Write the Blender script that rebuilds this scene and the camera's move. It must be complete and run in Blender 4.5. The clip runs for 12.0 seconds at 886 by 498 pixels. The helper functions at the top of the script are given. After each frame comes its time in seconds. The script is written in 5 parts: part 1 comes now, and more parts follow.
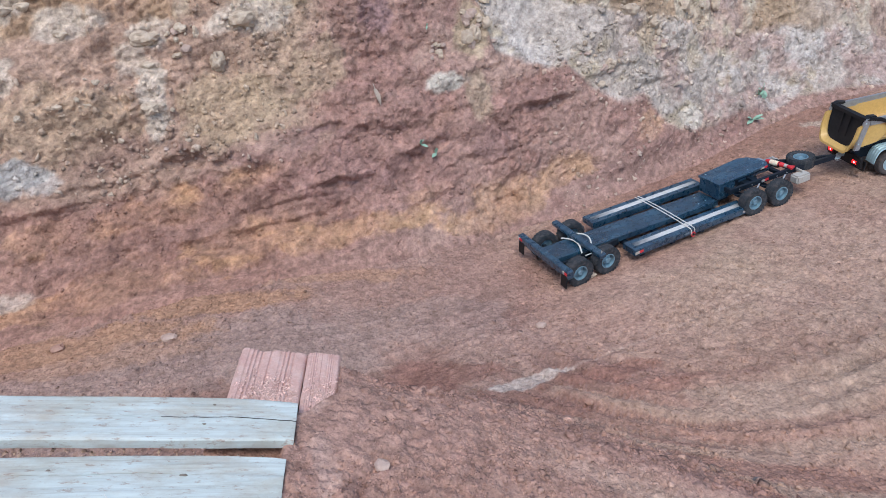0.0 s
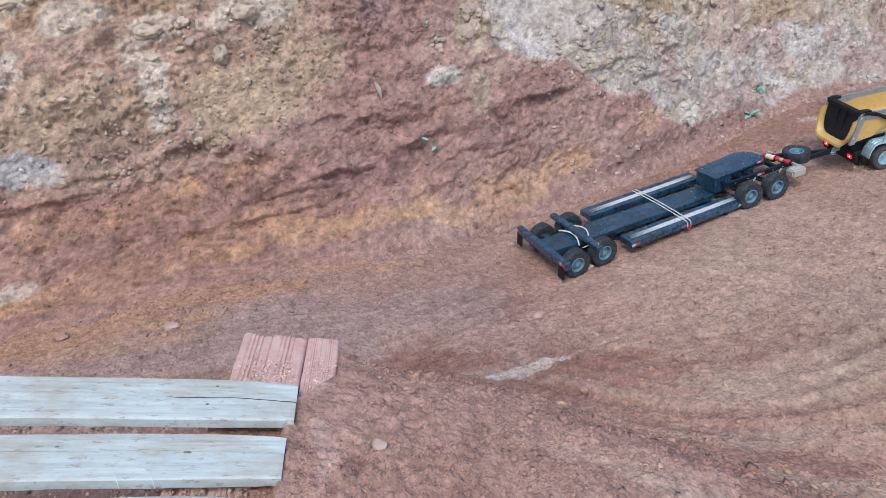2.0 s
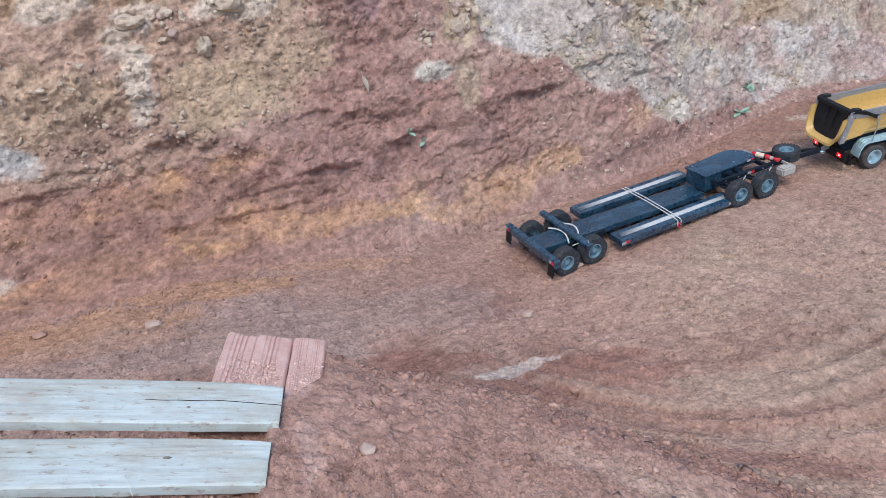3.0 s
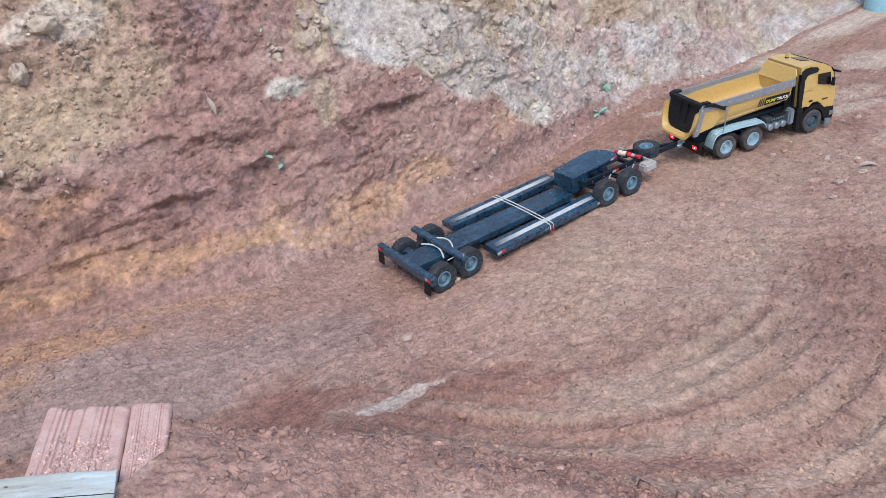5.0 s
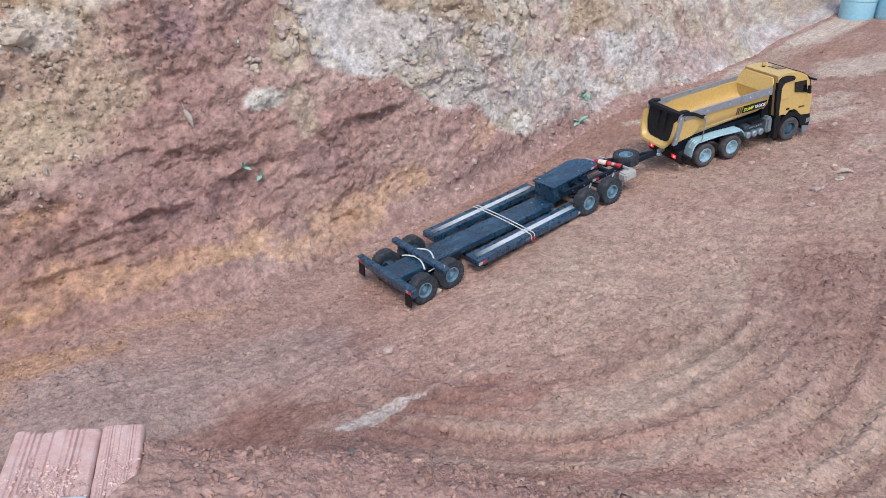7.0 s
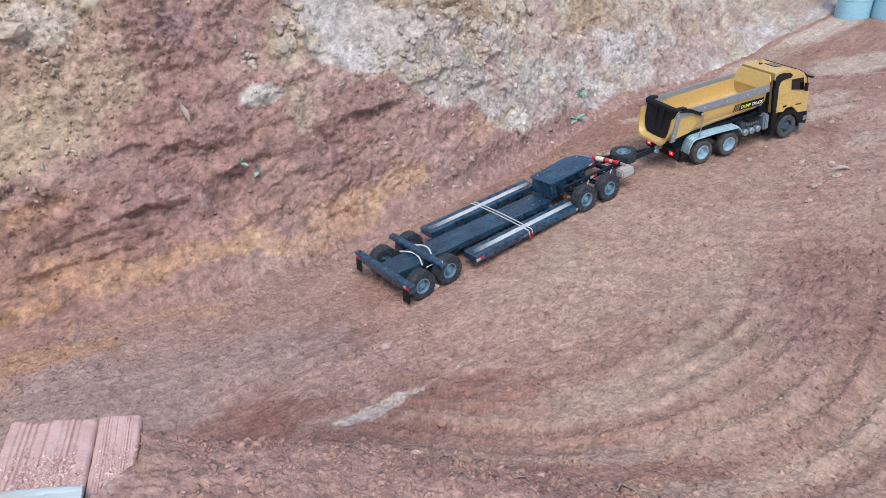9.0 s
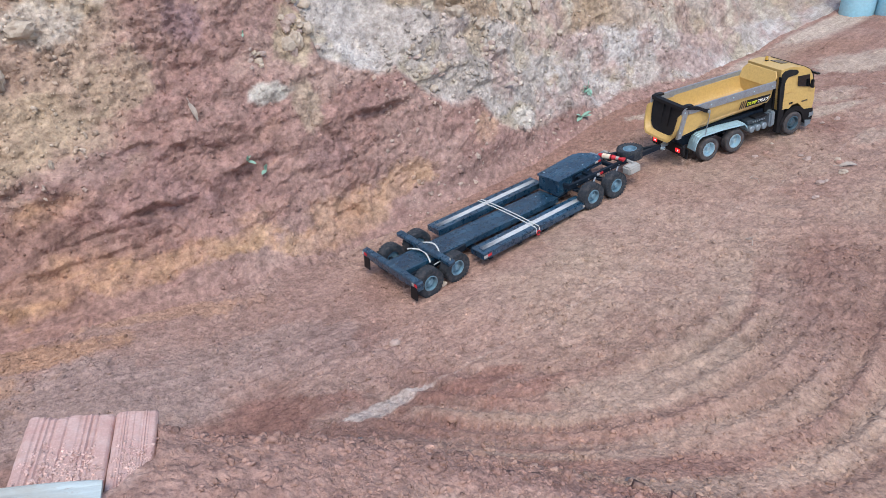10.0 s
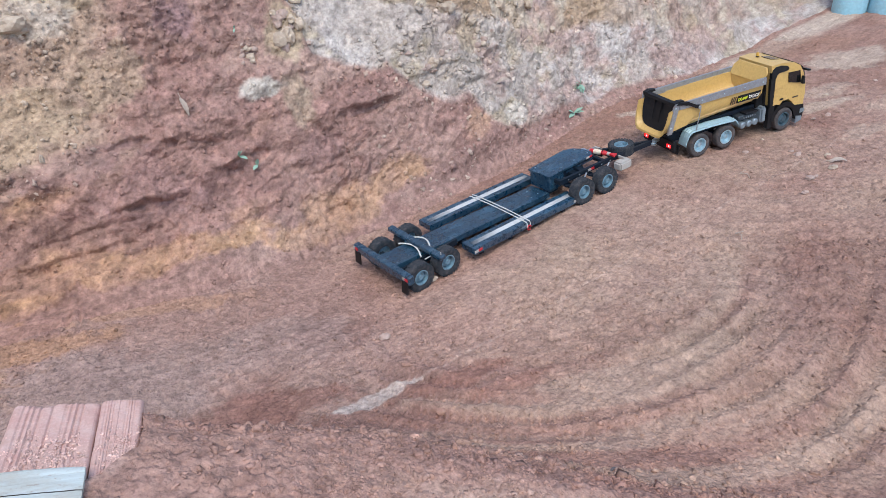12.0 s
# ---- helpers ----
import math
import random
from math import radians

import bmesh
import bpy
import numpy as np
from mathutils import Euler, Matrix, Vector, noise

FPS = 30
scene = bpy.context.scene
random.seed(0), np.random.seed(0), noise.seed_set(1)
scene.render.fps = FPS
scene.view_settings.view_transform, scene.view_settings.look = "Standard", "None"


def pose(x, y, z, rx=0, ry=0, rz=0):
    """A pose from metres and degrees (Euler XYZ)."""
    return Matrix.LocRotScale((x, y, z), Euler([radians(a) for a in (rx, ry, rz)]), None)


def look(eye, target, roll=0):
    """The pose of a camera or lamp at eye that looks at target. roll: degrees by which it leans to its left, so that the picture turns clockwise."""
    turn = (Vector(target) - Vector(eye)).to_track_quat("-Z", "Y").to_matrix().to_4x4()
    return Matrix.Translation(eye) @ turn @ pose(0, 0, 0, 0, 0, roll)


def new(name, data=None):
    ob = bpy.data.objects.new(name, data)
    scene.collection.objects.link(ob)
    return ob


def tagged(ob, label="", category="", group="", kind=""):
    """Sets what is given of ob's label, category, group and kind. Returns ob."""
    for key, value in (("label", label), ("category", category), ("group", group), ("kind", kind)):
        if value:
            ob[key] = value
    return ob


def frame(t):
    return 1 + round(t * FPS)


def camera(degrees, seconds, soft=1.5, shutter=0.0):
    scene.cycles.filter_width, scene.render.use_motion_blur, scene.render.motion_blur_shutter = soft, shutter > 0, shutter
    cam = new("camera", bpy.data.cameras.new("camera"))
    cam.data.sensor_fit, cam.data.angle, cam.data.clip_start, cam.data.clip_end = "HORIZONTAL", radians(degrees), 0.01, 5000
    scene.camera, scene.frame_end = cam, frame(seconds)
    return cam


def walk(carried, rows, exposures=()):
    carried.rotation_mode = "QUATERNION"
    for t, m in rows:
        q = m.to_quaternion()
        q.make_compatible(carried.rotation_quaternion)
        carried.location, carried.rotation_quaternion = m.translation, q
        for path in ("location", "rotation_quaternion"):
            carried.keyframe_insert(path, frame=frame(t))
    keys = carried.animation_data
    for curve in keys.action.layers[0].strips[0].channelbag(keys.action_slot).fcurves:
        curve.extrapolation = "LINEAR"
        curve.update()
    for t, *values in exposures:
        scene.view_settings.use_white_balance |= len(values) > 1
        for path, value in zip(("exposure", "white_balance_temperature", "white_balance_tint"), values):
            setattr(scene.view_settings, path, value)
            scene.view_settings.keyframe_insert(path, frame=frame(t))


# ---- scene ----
# ---- camera ----
cam = camera(63.1, 12.0, soft=0.5)
PATH = [
    (0, (0.004, 0.097, 1.155), (0.132, 1.838, 0.179), -5.8),
    (0.5, (0.02, 0.06, 1.164), (0.14, 1.8, 0.184), -5.9),
    (1, (0.011, 0.05, 1.162), (0.132, 1.787, 0.179), -5.8),
    (1.5, (0.005, 0.055, 1.161), (0.123, 1.793, 0.178), -5.9),
    (2, (0.008, 0.063, 1.157), (0.13, 1.8, 0.172), -5.7),
    (2.5, (0.013, 0.072, 1.152), (0.136, 1.81, 0.17), -5.8),
    (3, (0.002, 0.094, 1.142), (0.163, 1.821, 0.147), -4.8),
    (3.5, (0.013, 0.125, 1.131), (0.274, 1.837, 0.13), -3.5),
    (3.7, (0.021, 0.136, 1.125), (0.325, 1.843, 0.127), -3.4),
    (5.3, (0.056, 0.199, 1.1), (0.561, 1.867, 0.119), -4.6),
    (5.5, (0.056, 0.194, 1.103), (0.571, 1.862, 0.126), -4.4),
    (6, (0.059, 0.199, 1.103), (0.578, 1.866, 0.126), -4.5),
    (6.5, (0.059, 0.204, 1.1), (0.585, 1.872, 0.13), -4.5),
    (7, (0.069, 0.207, 1.103), (0.597, 1.874, 0.132), -4.6),
    (9, (0.062, 0.205, 1.086), (0.601, 1.87, 0.119), -4.4),
    (9.5, (0.058, 0.205, 1.087), (0.594, 1.871, 0.118), -4.5),
    (10, (0.043, 0.205, 1.086), (0.577, 1.87, 0.116), -4.6),
    (10.5, (0.031, 0.205, 1.084), (0.566, 1.871, 0.116), -4.6),
    (11, (0.035, 0.203, 1.084), (0.566, 1.868, 0.112), -4.7),
    (11.5, (0.048, 0.194, 1.079), (0.585, 1.858, 0.108), -4.6),
    (12, (0.056, 0.188, 1.075), (0.597, 1.85, 0.103), -4.5),
]
walk(cam, [(t, look(eye, target, roll)) for t, eye, target, roll in PATH],
     exposures=[(0, .88), (3.5, .91), (5.5, 1.01), (12, 1.01)])

# ---- light: open shade under a bright, slightly hazy sky ----
world = bpy.data.worlds.new("sky")
scene.world = world
world.use_nodes = True
wn = world.node_tree.nodes
sky = wn.new("ShaderNodeTexSky")
sky.sky_type, sky.sun_disc = "NISHITA", False
sky.sun_elevation, sky.sun_rotation = radians(57), radians(195)
sky.air_density, sky.dust_density, sky.ozone_density = 1.0, 1.2, 1.6
wn["Background"].inputs["Strength"].default_value = 0.135
world.node_tree.links.new(sky.outputs[0], wn["Background"].inputs["Color"])
sun = new("sun", bpy.data.lights.new("sun", "SUN"))
sun.data.energy, sun.data.angle, sun.data.color = 1.2, radians(28), (1, .95, .88)
sun.matrix_world = look((-.8, -3.0, 4.8), (0, 0, 0))

# ---- materials ----
def material(name, color=(.5, .5, .5), rough=.6, metal=0.0, coat=0.0):
    m = bpy.data.materials.new(name)
    m.use_nodes = True
    b = m.node_tree.nodes["Principled BSDF"]
    b.inputs["Base Color"].default_value = (*color, 1)
    b.inputs["Roughness"].default_value = rough
    b.inputs["Metallic"].default_value = metal
    b.inputs["Coat Weight"].default_value = coat
    return m


def nodes_of(m):
    return m.node_tree.nodes, m.node_tree.links, m.node_tree.nodes["Principled BSDF"]


def noise_node(m, scale, detail=4, rough=.55, stretch=(1, 1, 1), space="Object"):
    n, l, b = nodes_of(m)
    tc, mp, no = n.new("ShaderNodeTexCoord"), n.new("ShaderNodeMapping"), n.new("ShaderNodeTexNoise")
    mp.inputs["Scale"].default_value = stretch
    no.inputs["Scale"].default_value, no.inputs["Detail"].default_value, no.inputs["Roughness"].default_value = scale, detail, rough
    l.new(tc.outputs[space], mp.inputs["Vector"])
    l.new(mp.outputs[0], no.inputs["Vector"])
    return no.outputs["Fac"]


def ramp(m, fac, stops):
    n, l, b = nodes_of(m)
    r = n.new("ShaderNodeValToRGB")
    while len(r.color_ramp.elements) < len(stops):
        r.color_ramp.elements.new(.5)
    for e, (p, c) in zip(r.color_ramp.elements, stops):
        e.position, e.color = p, (*(c if isinstance(c, tuple) else (c, c, c)), 1)
    l.new(fac, r.inputs[0])
    return r.outputs["Color"]


def mix(m, fac, a, b_, mode="MIX"):
    n, l, b = nodes_of(m)
    x = n.new("ShaderNodeMix")
    x.data_type, x.blend_type = "RGBA", mode
    for k, v in ((0, fac), (6, a), (7, b_)):
        if isinstance(v, (int, float)):
            x.inputs[k].default_value = v
        elif isinstance(v, tuple):
            x.inputs[k].default_value = (*v, 1)
        else:
            l.new(v, x.inputs[k])
    return x.outputs[2]


def bump(m, height, strength=.3, distance=.002):
    n, l, b = nodes_of(m)
    bp = n.new("ShaderNodeBump")
    bp.inputs["Strength"].default_value, bp.inputs["Distance"].default_value = strength, distance
    l.new(height, bp.inputs["Height"])
    if b.inputs["Normal"].links:
        l.new(b.inputs["Normal"].links[0].from_socket, bp.inputs["Normal"])
    l.new(bp.outputs[0], b.inputs["Normal"])


def link(m, sock, where="Base Color"):
    n, l, b = nodes_of(m)
    l.new(sock, b.inputs[where])


def voronoi_node(m, scale):
    n, l, b = nodes_of(m)
    tc, vo, no, mx = n.new("ShaderNodeTexCoord"), n.new("ShaderNodeTexVoronoi"), n.new("ShaderNodeTexNoise"), n.new("ShaderNodeVectorMath")
    no.inputs["Scale"].default_value = scale * 1.7
    mx.operation = "MULTIPLY_ADD"
    mx.inputs[1].default_value = (.4 / scale,) * 3
    vo.feature = "SMOOTH_F1"
    vo.inputs["Scale"].default_value, vo.inputs["Smoothness"].default_value = scale, .7
    l.new(tc.outputs["Object"], no.inputs["Vector"])
    l.new(no.outputs["Color"], mx.inputs[0])
    l.new(tc.outputs["Object"], mx.inputs[2])
    l.new(mx.outputs[0], vo.inputs["Vector"])
    return vo.outputs["Distance"]


def soil_material(name, crust, grains, powder, fleck, clods):
    """Bare earth in the tones laid on the sheet: crust, grains and powder set its fine relief."""
    m = material(name, rough=.95)
    n, l, b = nodes_of(m)
    at = n.new("ShaderNodeAttribute")
    at.attribute_name = "soil"
    c = at.outputs["Color"]
    c = mix(m, fleck, c, ramp(m, noise_node(m, 150, 4, .7), [(.32, .62), (.5, 1.0), (.68, 1.35)]), "MULTIPLY")
    c = mix(m, clods, c, ramp(m, noise_node(m, 62, 4, .65), [(.34, (.66, .62, .62)), (.5, (1.0, 1.0, 1.0)), (.66, (1.24, 1.25, 1.22))]), "MULTIPLY")
    c = mix(m, .5, c, ramp(m, noise_node(m, 17, 6, .7), [(.3, (.74, .70, .70)), (.5, (1.0, 1.0, 1.0)), (.72, (1.2, 1.18, 1.12))]), "MULTIPLY")
    link(m, c)
    b.inputs["Specular IOR Level"].default_value = .2
    bump(m, noise_node(m, 48, 6, .68), crust, .012)
    bump(m, ramp(m, voronoi_node(m, 105), [(.0, 1.0), (.35, .78), (.75, 0.0)]), grains, .005)
    bump(m, ramp(m, voronoi_node(m, 230), [(.0, 1.0), (.35, .78), (.75, 0.0)]), grains * .8, .0022)
    bump(m, noise_node(m, 260, 3, .6), powder, .003)
    return m


def worn(name, color, dirt, rough=.5, metal=0.0, scale=40, amount=.5, bumps=.1, coat=0.0):
    """Paint, plastic or metal with dusty patches and fine scratches."""
    m = material(name, color, rough, metal, coat)
    f = noise_node(m, scale, 6, .65)
    g = ramp(m, f, [(.45, 0.0), (.75, amount)])
    c = mix(m, g, mix(m, .35, color, ramp(m, noise_node(m, scale * 5, 3), [(.3, .7), (.7, 1.2)]), "MULTIPLY"), dirt)
    link(m, c)
    link(m, ramp(m, f, [(.3, rough), (.8, min(1, rough + .35))]), "Roughness")
    bump(m, noise_node(m, scale * 6, 3), bumps, .0006)
    return m


DUST = (.30, .17, .125)
SOIL = soil_material("lane_soil", .28, .5, .08, .6, .62)
BANK_SOIL = soil_material("bank_soil", .5, .38, .1, .4, .65)
YELLOW = worn("yellow_paint", (.54, .355, .115), (.55, .40, .21), .36, 0, 25, .16, .05, .15)
BLACK = worn("black_plastic", (.006, .007, .009), (.05, .045, .045), .38, 0, 60, .35)
FRAME_BLACK = worn("black_frame_paint", (.005, .012, .022), (.045, .05, .055), .32, 0, 80, .4)


def board_paint():
    """Scuffed dark glossy paint on wood: fine specks, dull rubbed streaks and long thin scratches, with the sky's blue
    sheen mixed into the colours.
    """
    m = material("scuffed_board_paint", (.007, .034, .066), .25)
    m.node_tree.nodes["Principled BSDF"].inputs["Specular IOR Level"].default_value = .85
    # rubbed streaks, coloured blue to carry the sheen of the sky as well
    rub_sheen = ramp(m, noise_node(m, 20, 8, .75, (.45, 1.5, 1)), [(.46, 0.0), (.64, .75)])
    c = mix(m, rub_sheen, (.007, .034, .066), (.03, .10, .165))
    dust = ramp(m, noise_node(m, 70, 6, .8, (.5, 1.3, 1)), [(.55, 0.0), (.68, .7)])
    c = mix(m, dust, c, (.075, .135, .18))
    speck = ramp(m, noise_node(m, 330, 4, .7), [(.60, 0.0), (.68, .8)])
    c = mix(m, speck, c, (.13, .20, .25))
    scratch = ramp(m, noise_node(m, 45, 3, .6, (.12, 7, 1)), [(.65, 0.0), (.69, .6)])
    c = mix(m, scratch, c, (.18, .25, .29))
    link(m, c)
    link(m, ramp(m, noise_node(m, 60, 5, .7), [(.35, .18), (.7, .5)]), "Roughness")
    bump(m, noise_node(m, 240, 4, .7), .25, .0006)
    return m


PLY = board_paint()
STEEL = worn("brushed_steel", (.38, .42, .46), (.3, .25, .22), .38, .75, 60, .5)
SILVER = worn("silver_plastic", (.24, .30, .34), (.24, .20, .18), .33, .45, 50, .4)
DULL = worn("dark_grey_plastic", (.045, .062, .075), (.10, .09, .09), .35, .3, 60, .4)
RUBBER = worn("dusty_rubber", (.045, .045, .048), (.21, .155, .13), .8, 0, 45, .65, .4)
TREAD = worn("muddy_rubber", (.016, .024, .032), (.17, .14, .13), .75, 0, 70, .5, .4)
RIM = worn("grey_rim_plastic", (.15, .28, .36), (.2, .19, .18), .45, .2, 60, .5)
DARK_RIM = worn("dark_rim_plastic", (.06, .115, .15), (.13, .11, .1), .42, .3, 60, .5)
CHROME = worn("chrome_rim", (.50, .68, .76), (.36, .30, .27), .25, .7, 60, .35)
WHITE = worn("white_plastic", (.40, .39, .36), (.36, .29, .25), .5, 0, 50, .5)
RED = worn("red_plastic", (.55, .02, .03), (.35, .1, .08), .4, 0, 60, .3)
ROPE = worn("white_cord", (.6, .63, .6), (.45, .4, .35), .8, 0, 200, .5, .5)


def tape_material():
    """Silver tape rubbed away towards its ends."""
    m = material("silver_tape", (.42, .42, .41), .45, .1)
    n, l, b = nodes_of(m)
    tc, sp = n.new("ShaderNodeTexCoord"), n.new("ShaderNodeSeparateXYZ")
    l.new(tc.outputs["Generated"], sp.inputs[0])
    wear = ramp(m, sp.outputs[0], [(0.0, 1.0), (.12, .55), (.26, .0), (.80, .1), (.93, .5), (1.0, .9)])
    wear = mix(m, 1.0, wear, ramp(m, noise_node(m, 60, 5, .7, (.4, 1.5, 1)), [(.30, .55), (.62, 1.0)]), "MULTIPLY")
    c = ramp(m, noise_node(m, 90, 5, .7), [(.3, (.47, .47, .46)), (.6, (.62, .635, .63))])
    link(m, mix(m, wear, c, (.02, .04, .06)))
    return m


STRIPE = tape_material()
GLASS = material("dark_glass", (.006, .007, .008), .08, 0, .5)
AMBER = material("amber_lens", (.52, .31, .06), .25)


def clay_material():
    m = material("pink_clay", (.5, .23, .17), .9)
    c = ramp(m, noise_node(m, 22, 6, .7), [(.3, (.49, .285, .245)), (.5, (.555, .365, .32)), (.72, (.61, .455, .415))])
    dirt = ramp(m, noise_node(m, 16, 6, .75), [(.52, 0.0), (.66, .7)])
    c = mix(m, dirt, c, (.44, .28, .225))
    c = mix(m, .5, c, ramp(m, noise_node(m, 260, 4, .7), [(.3, .75), (.7, 1.2)]), "MULTIPLY")
    link(m, c)
    bump(m, noise_node(m, 300, 4), .5, .001)
    return m


def wood_material():
    m = material("weathered_plank", (.6, .58, .5), .8)
    grain = noise_node(m, 9, 7, .7, (.7, 14, 14))
    c = ramp(m, grain, [(.25, (.38, .42, .40)), (.45, (.48, .54, .525)), (.62, (.53, .60, .59)), (.8, (.57, .64, .63))])
    stain = ramp(m, noise_node(m, 9, 6, .7, (.8, 1.5, 1)), [(.45, 0.0), (.64, .7)])
    c = mix(m, stain, c, (.36, .30, .23))
    green = ramp(m, noise_node(m, 4, 3), [(.45, 0.0), (.7, .5)])
    c = mix(m, green, c, (.41, .48, .44))
    speck = ramp(m, noise_node(m, 75, 6, .75, (.6, 2.0, 1)), [(.56, 0.0), (.64, .65)])
    c = mix(m, speck, c, (.26, .18, .135))
    flake = ramp(m, noise_node(m, 22, 6, .8, (.6, 1.6, 1)), [(.61, 0.0), (.68, .55)])
    c = mix(m, flake, c, (.26, .205, .16))
    streak = ramp(m, noise_node(m, 14, 3, .6, (.35, 30, 1)), [(.57, 0.0), (.68, .45)])
    c = mix(m, streak, c, (.25, .235, .20))
    link(m, c)
    bump(m, grain, .35, .002)
    bump(m, noise_node(m, 150, 3), .2, .001)
    return m


CLAY, WOOD = clay_material(), wood_material()


def stone_material(name, a, b_):
    m = material(name, a, .92)
    c = ramp(m, noise_node(m, 45, 6, .65), [(.3, a), (.7, b_)])
    n, l, b = nodes_of(m)
    oi = n.new("ShaderNodeObjectInfo")
    c = mix(m, .35, c, ramp(m, oi.outputs["Random"], [(0.0, .7), (1.0, 1.3)]), "MULTIPLY")
    link(m, c)
    bump(m, noise_node(m, 120, 5, .65), .6, .003)
    return m


PALE = stone_material("pale_stone", (.34, .26, .195), (.54, .455, .36))
BROWN = stone_material("brown_clod", (.28, .155, .115), (.42, .27, .21))
TAUPE = stone_material("dusty_stone", (.33, .23, .19), (.46, .36, .31))
GREY = stone_material("dark_stone", (.10, .09, .09), (.2, .17, .17))
for _m in (BLACK, FRAME_BLACK):
    _m.node_tree.nodes["Principled BSDF"].inputs["Specular IOR Level"].default_value = .25
LEAF = worn("green_leaf", (.25, .42, .32), (.3, .35, .25), .55, 0, 60, .4)
DRY = worn("dry_leaf", (.34, .28, .23), (.48, .41, .35), .7, 0, 60, .6)
BLUE = worn("blue_drum_plastic", (.30, .56, .66), (.40, .40, .38), .55, 0, 14, .35)
BASE_X = [-60, -3, -1.14, -.65, -.2, .11, .35, .76, 1.20, 1.655, 2.33, 3.63, 5.51, 60]
BASE_Y = [-5, 1.35, 1.86, 1.99, 2.08, 2.18, 2.26, 2.36, 2.515, 2.776, 2.966, 3.55, 4.51, 32]


def smooth(a, b, v):
    u = np.clip((v - a) / (b - a), 0, 1)
    return u * u * (3 - 2 * u)


def foot(x):
    """The line at which the bank meets the ground."""
    return sum(np.interp(x + k, BASE_X, BASE_Y) for k in (-.12, -.06, 0, .06, .12)) / 5


def lane_rise(x):
    """The gentle climb of the lane towards the drums."""
    return sum(np.interp(x + k, [-.3, .2, .5, 1.0, 1.7, 2.3, 3.2, 8, 20], [0, -.03, -.029, .004, .05, .078, .09, .09, 0]) for k in (-.1, -.05, 0, .05, .1)) / 5


def lattice(ix, iy, seed):
    n = (ix.astype(np.int64) * 374761393 + iy.astype(np.int64) * 668265263 + seed * 1442695041) & 0x7fffffff
    n = ((n ^ (n >> 13)) * 1274126177) & 0x7fffffff
    n = ((n ^ (n >> 15)) * 668265263) & 0x7fffffff
    return ((n ^ (n >> 16)) & 0xffff) / 65535.0


def value(x, y, seed):
    """Smooth noise from 0 to 1, one lump a unit."""
    ix, iy = np.floor(x), np.floor(y)
    u, v = x - ix, y - iy
    u, v = u * u * (3 - 2 * u), v * v * (3 - 2 * v)
    a, b = lattice(ix, iy, seed), lattice(ix + 1, iy, seed)
    c, d = lattice(ix, iy + 1, seed), lattice(ix + 1, iy + 1, seed)
    return (a * (1 - u) + b * u) * (1 - v) + (c * (1 - u) + d * u) * v


def fbm(x, y, seed, octaves=4, gain=.5):
    out, amp, total = 0, 1, 0
    for k in range(octaves):
        c, s = math.cos(k * 1.1), math.sin(k * 1.1)
        out = out + amp * value((c * x - s * y) * 2.03 ** k + 17.3 * k, (s * x + c * y) * 2.03 ** k - 9.1 * k, seed + k)
        total, amp = total + amp, amp * gain
    return out / total - .5


def worley(x, y, seed):
    """Distance to the nearest of scattered points, one a unit: clods with sharp joints."""
    ix, iy = np.floor(x), np.floor(y)
    best = np.full(np.shape(x), 9.0)
    for dx in (-1, 0, 1):
        for dy in (-1, 0, 1):
            px = ix + dx + lattice(ix + dx, iy + dy, seed)
            py = iy + dy + lattice(ix + dx, iy + dy, seed + 7)
            best = np.minimum(best, (px - x) ** 2 + (py - y) ** 2)
    return np.sqrt(best)


CREST_X = [-60, -3, -.42, -.31, -.285, -.12, .16, .5, 1.2, 2.5, 60]
CREST_Y = [.5, .6, .74, .80, 1.10, 1.07, .98, .80, .35, -.4, -1]


def mound(x, y):
    """The raised ground on which the planks end, falling away to the lane."""
    top = np.clip(.425 - .26 * (x + .12), .04, .62) + .004 * smooth(-.06, -.11, x) - .056 * np.maximum(smooth(-.114, -.123, x) * smooth(0, .05, y - np.interp(x, [-.168, -.113], [.935, .99])), smooth(-.186, -.206, x) * np.where(y < .945, .5 * smooth(.52, .60, y), 1))
    wide = np.interp(x, [-.3, -.12, .15], [.22, .32, 1])
    q = (y - np.interp(x, CREST_X, CREST_Y)) * .93 / wide
    return top * np.interp(q, [-.12, 0, .05, .12, .25, .4, .55, .75], [1, .97, .90, .68, .33, .11, .04, 0])


def bank_profile(x, s):
    """Offsets behind the foot line and heights along each column of the bank; s rises along the first axis."""
    reach = np.interp(x, [-1, -.5, -.1, .3, 1.2, 1.8], [.5, .42, .26, .2, .16, .3])
    steep = np.interp(x, [-1, 0, .8, 1.4, 2.2, 4], [64, 65, 62, 54, 50, 46])
    ang = np.radians(24 + (steep - 24) * smooth(0, 1, s / reach))
    ang = np.where(s > 1.75, np.radians(3), ang)
    ds = np.diff(s, axis=0, prepend=s[:1] * 0)
    return np.cumsum(np.cos(ang) * ds, axis=0), np.cumsum(np.sin(ang) * ds, axis=0)
# ---- ground and bank ----
def spread(lo, hi, step, far_lo, far_hi):
    """Even steps from lo to hi, then ever wider ones out to the ends."""
    mid = np.arange(lo, hi, step)
    def tail(reach):
        out, d, at = [], step, 0.0
        while at < reach:
            d *= 1.045 if at < 3 else 1.3
            at += d
            out.append(at)
        return np.array(out)
    return np.concatenate([(lo - tail(lo - far_lo))[::-1], mid, mid[-1] + tail(far_hi - mid[-1])])


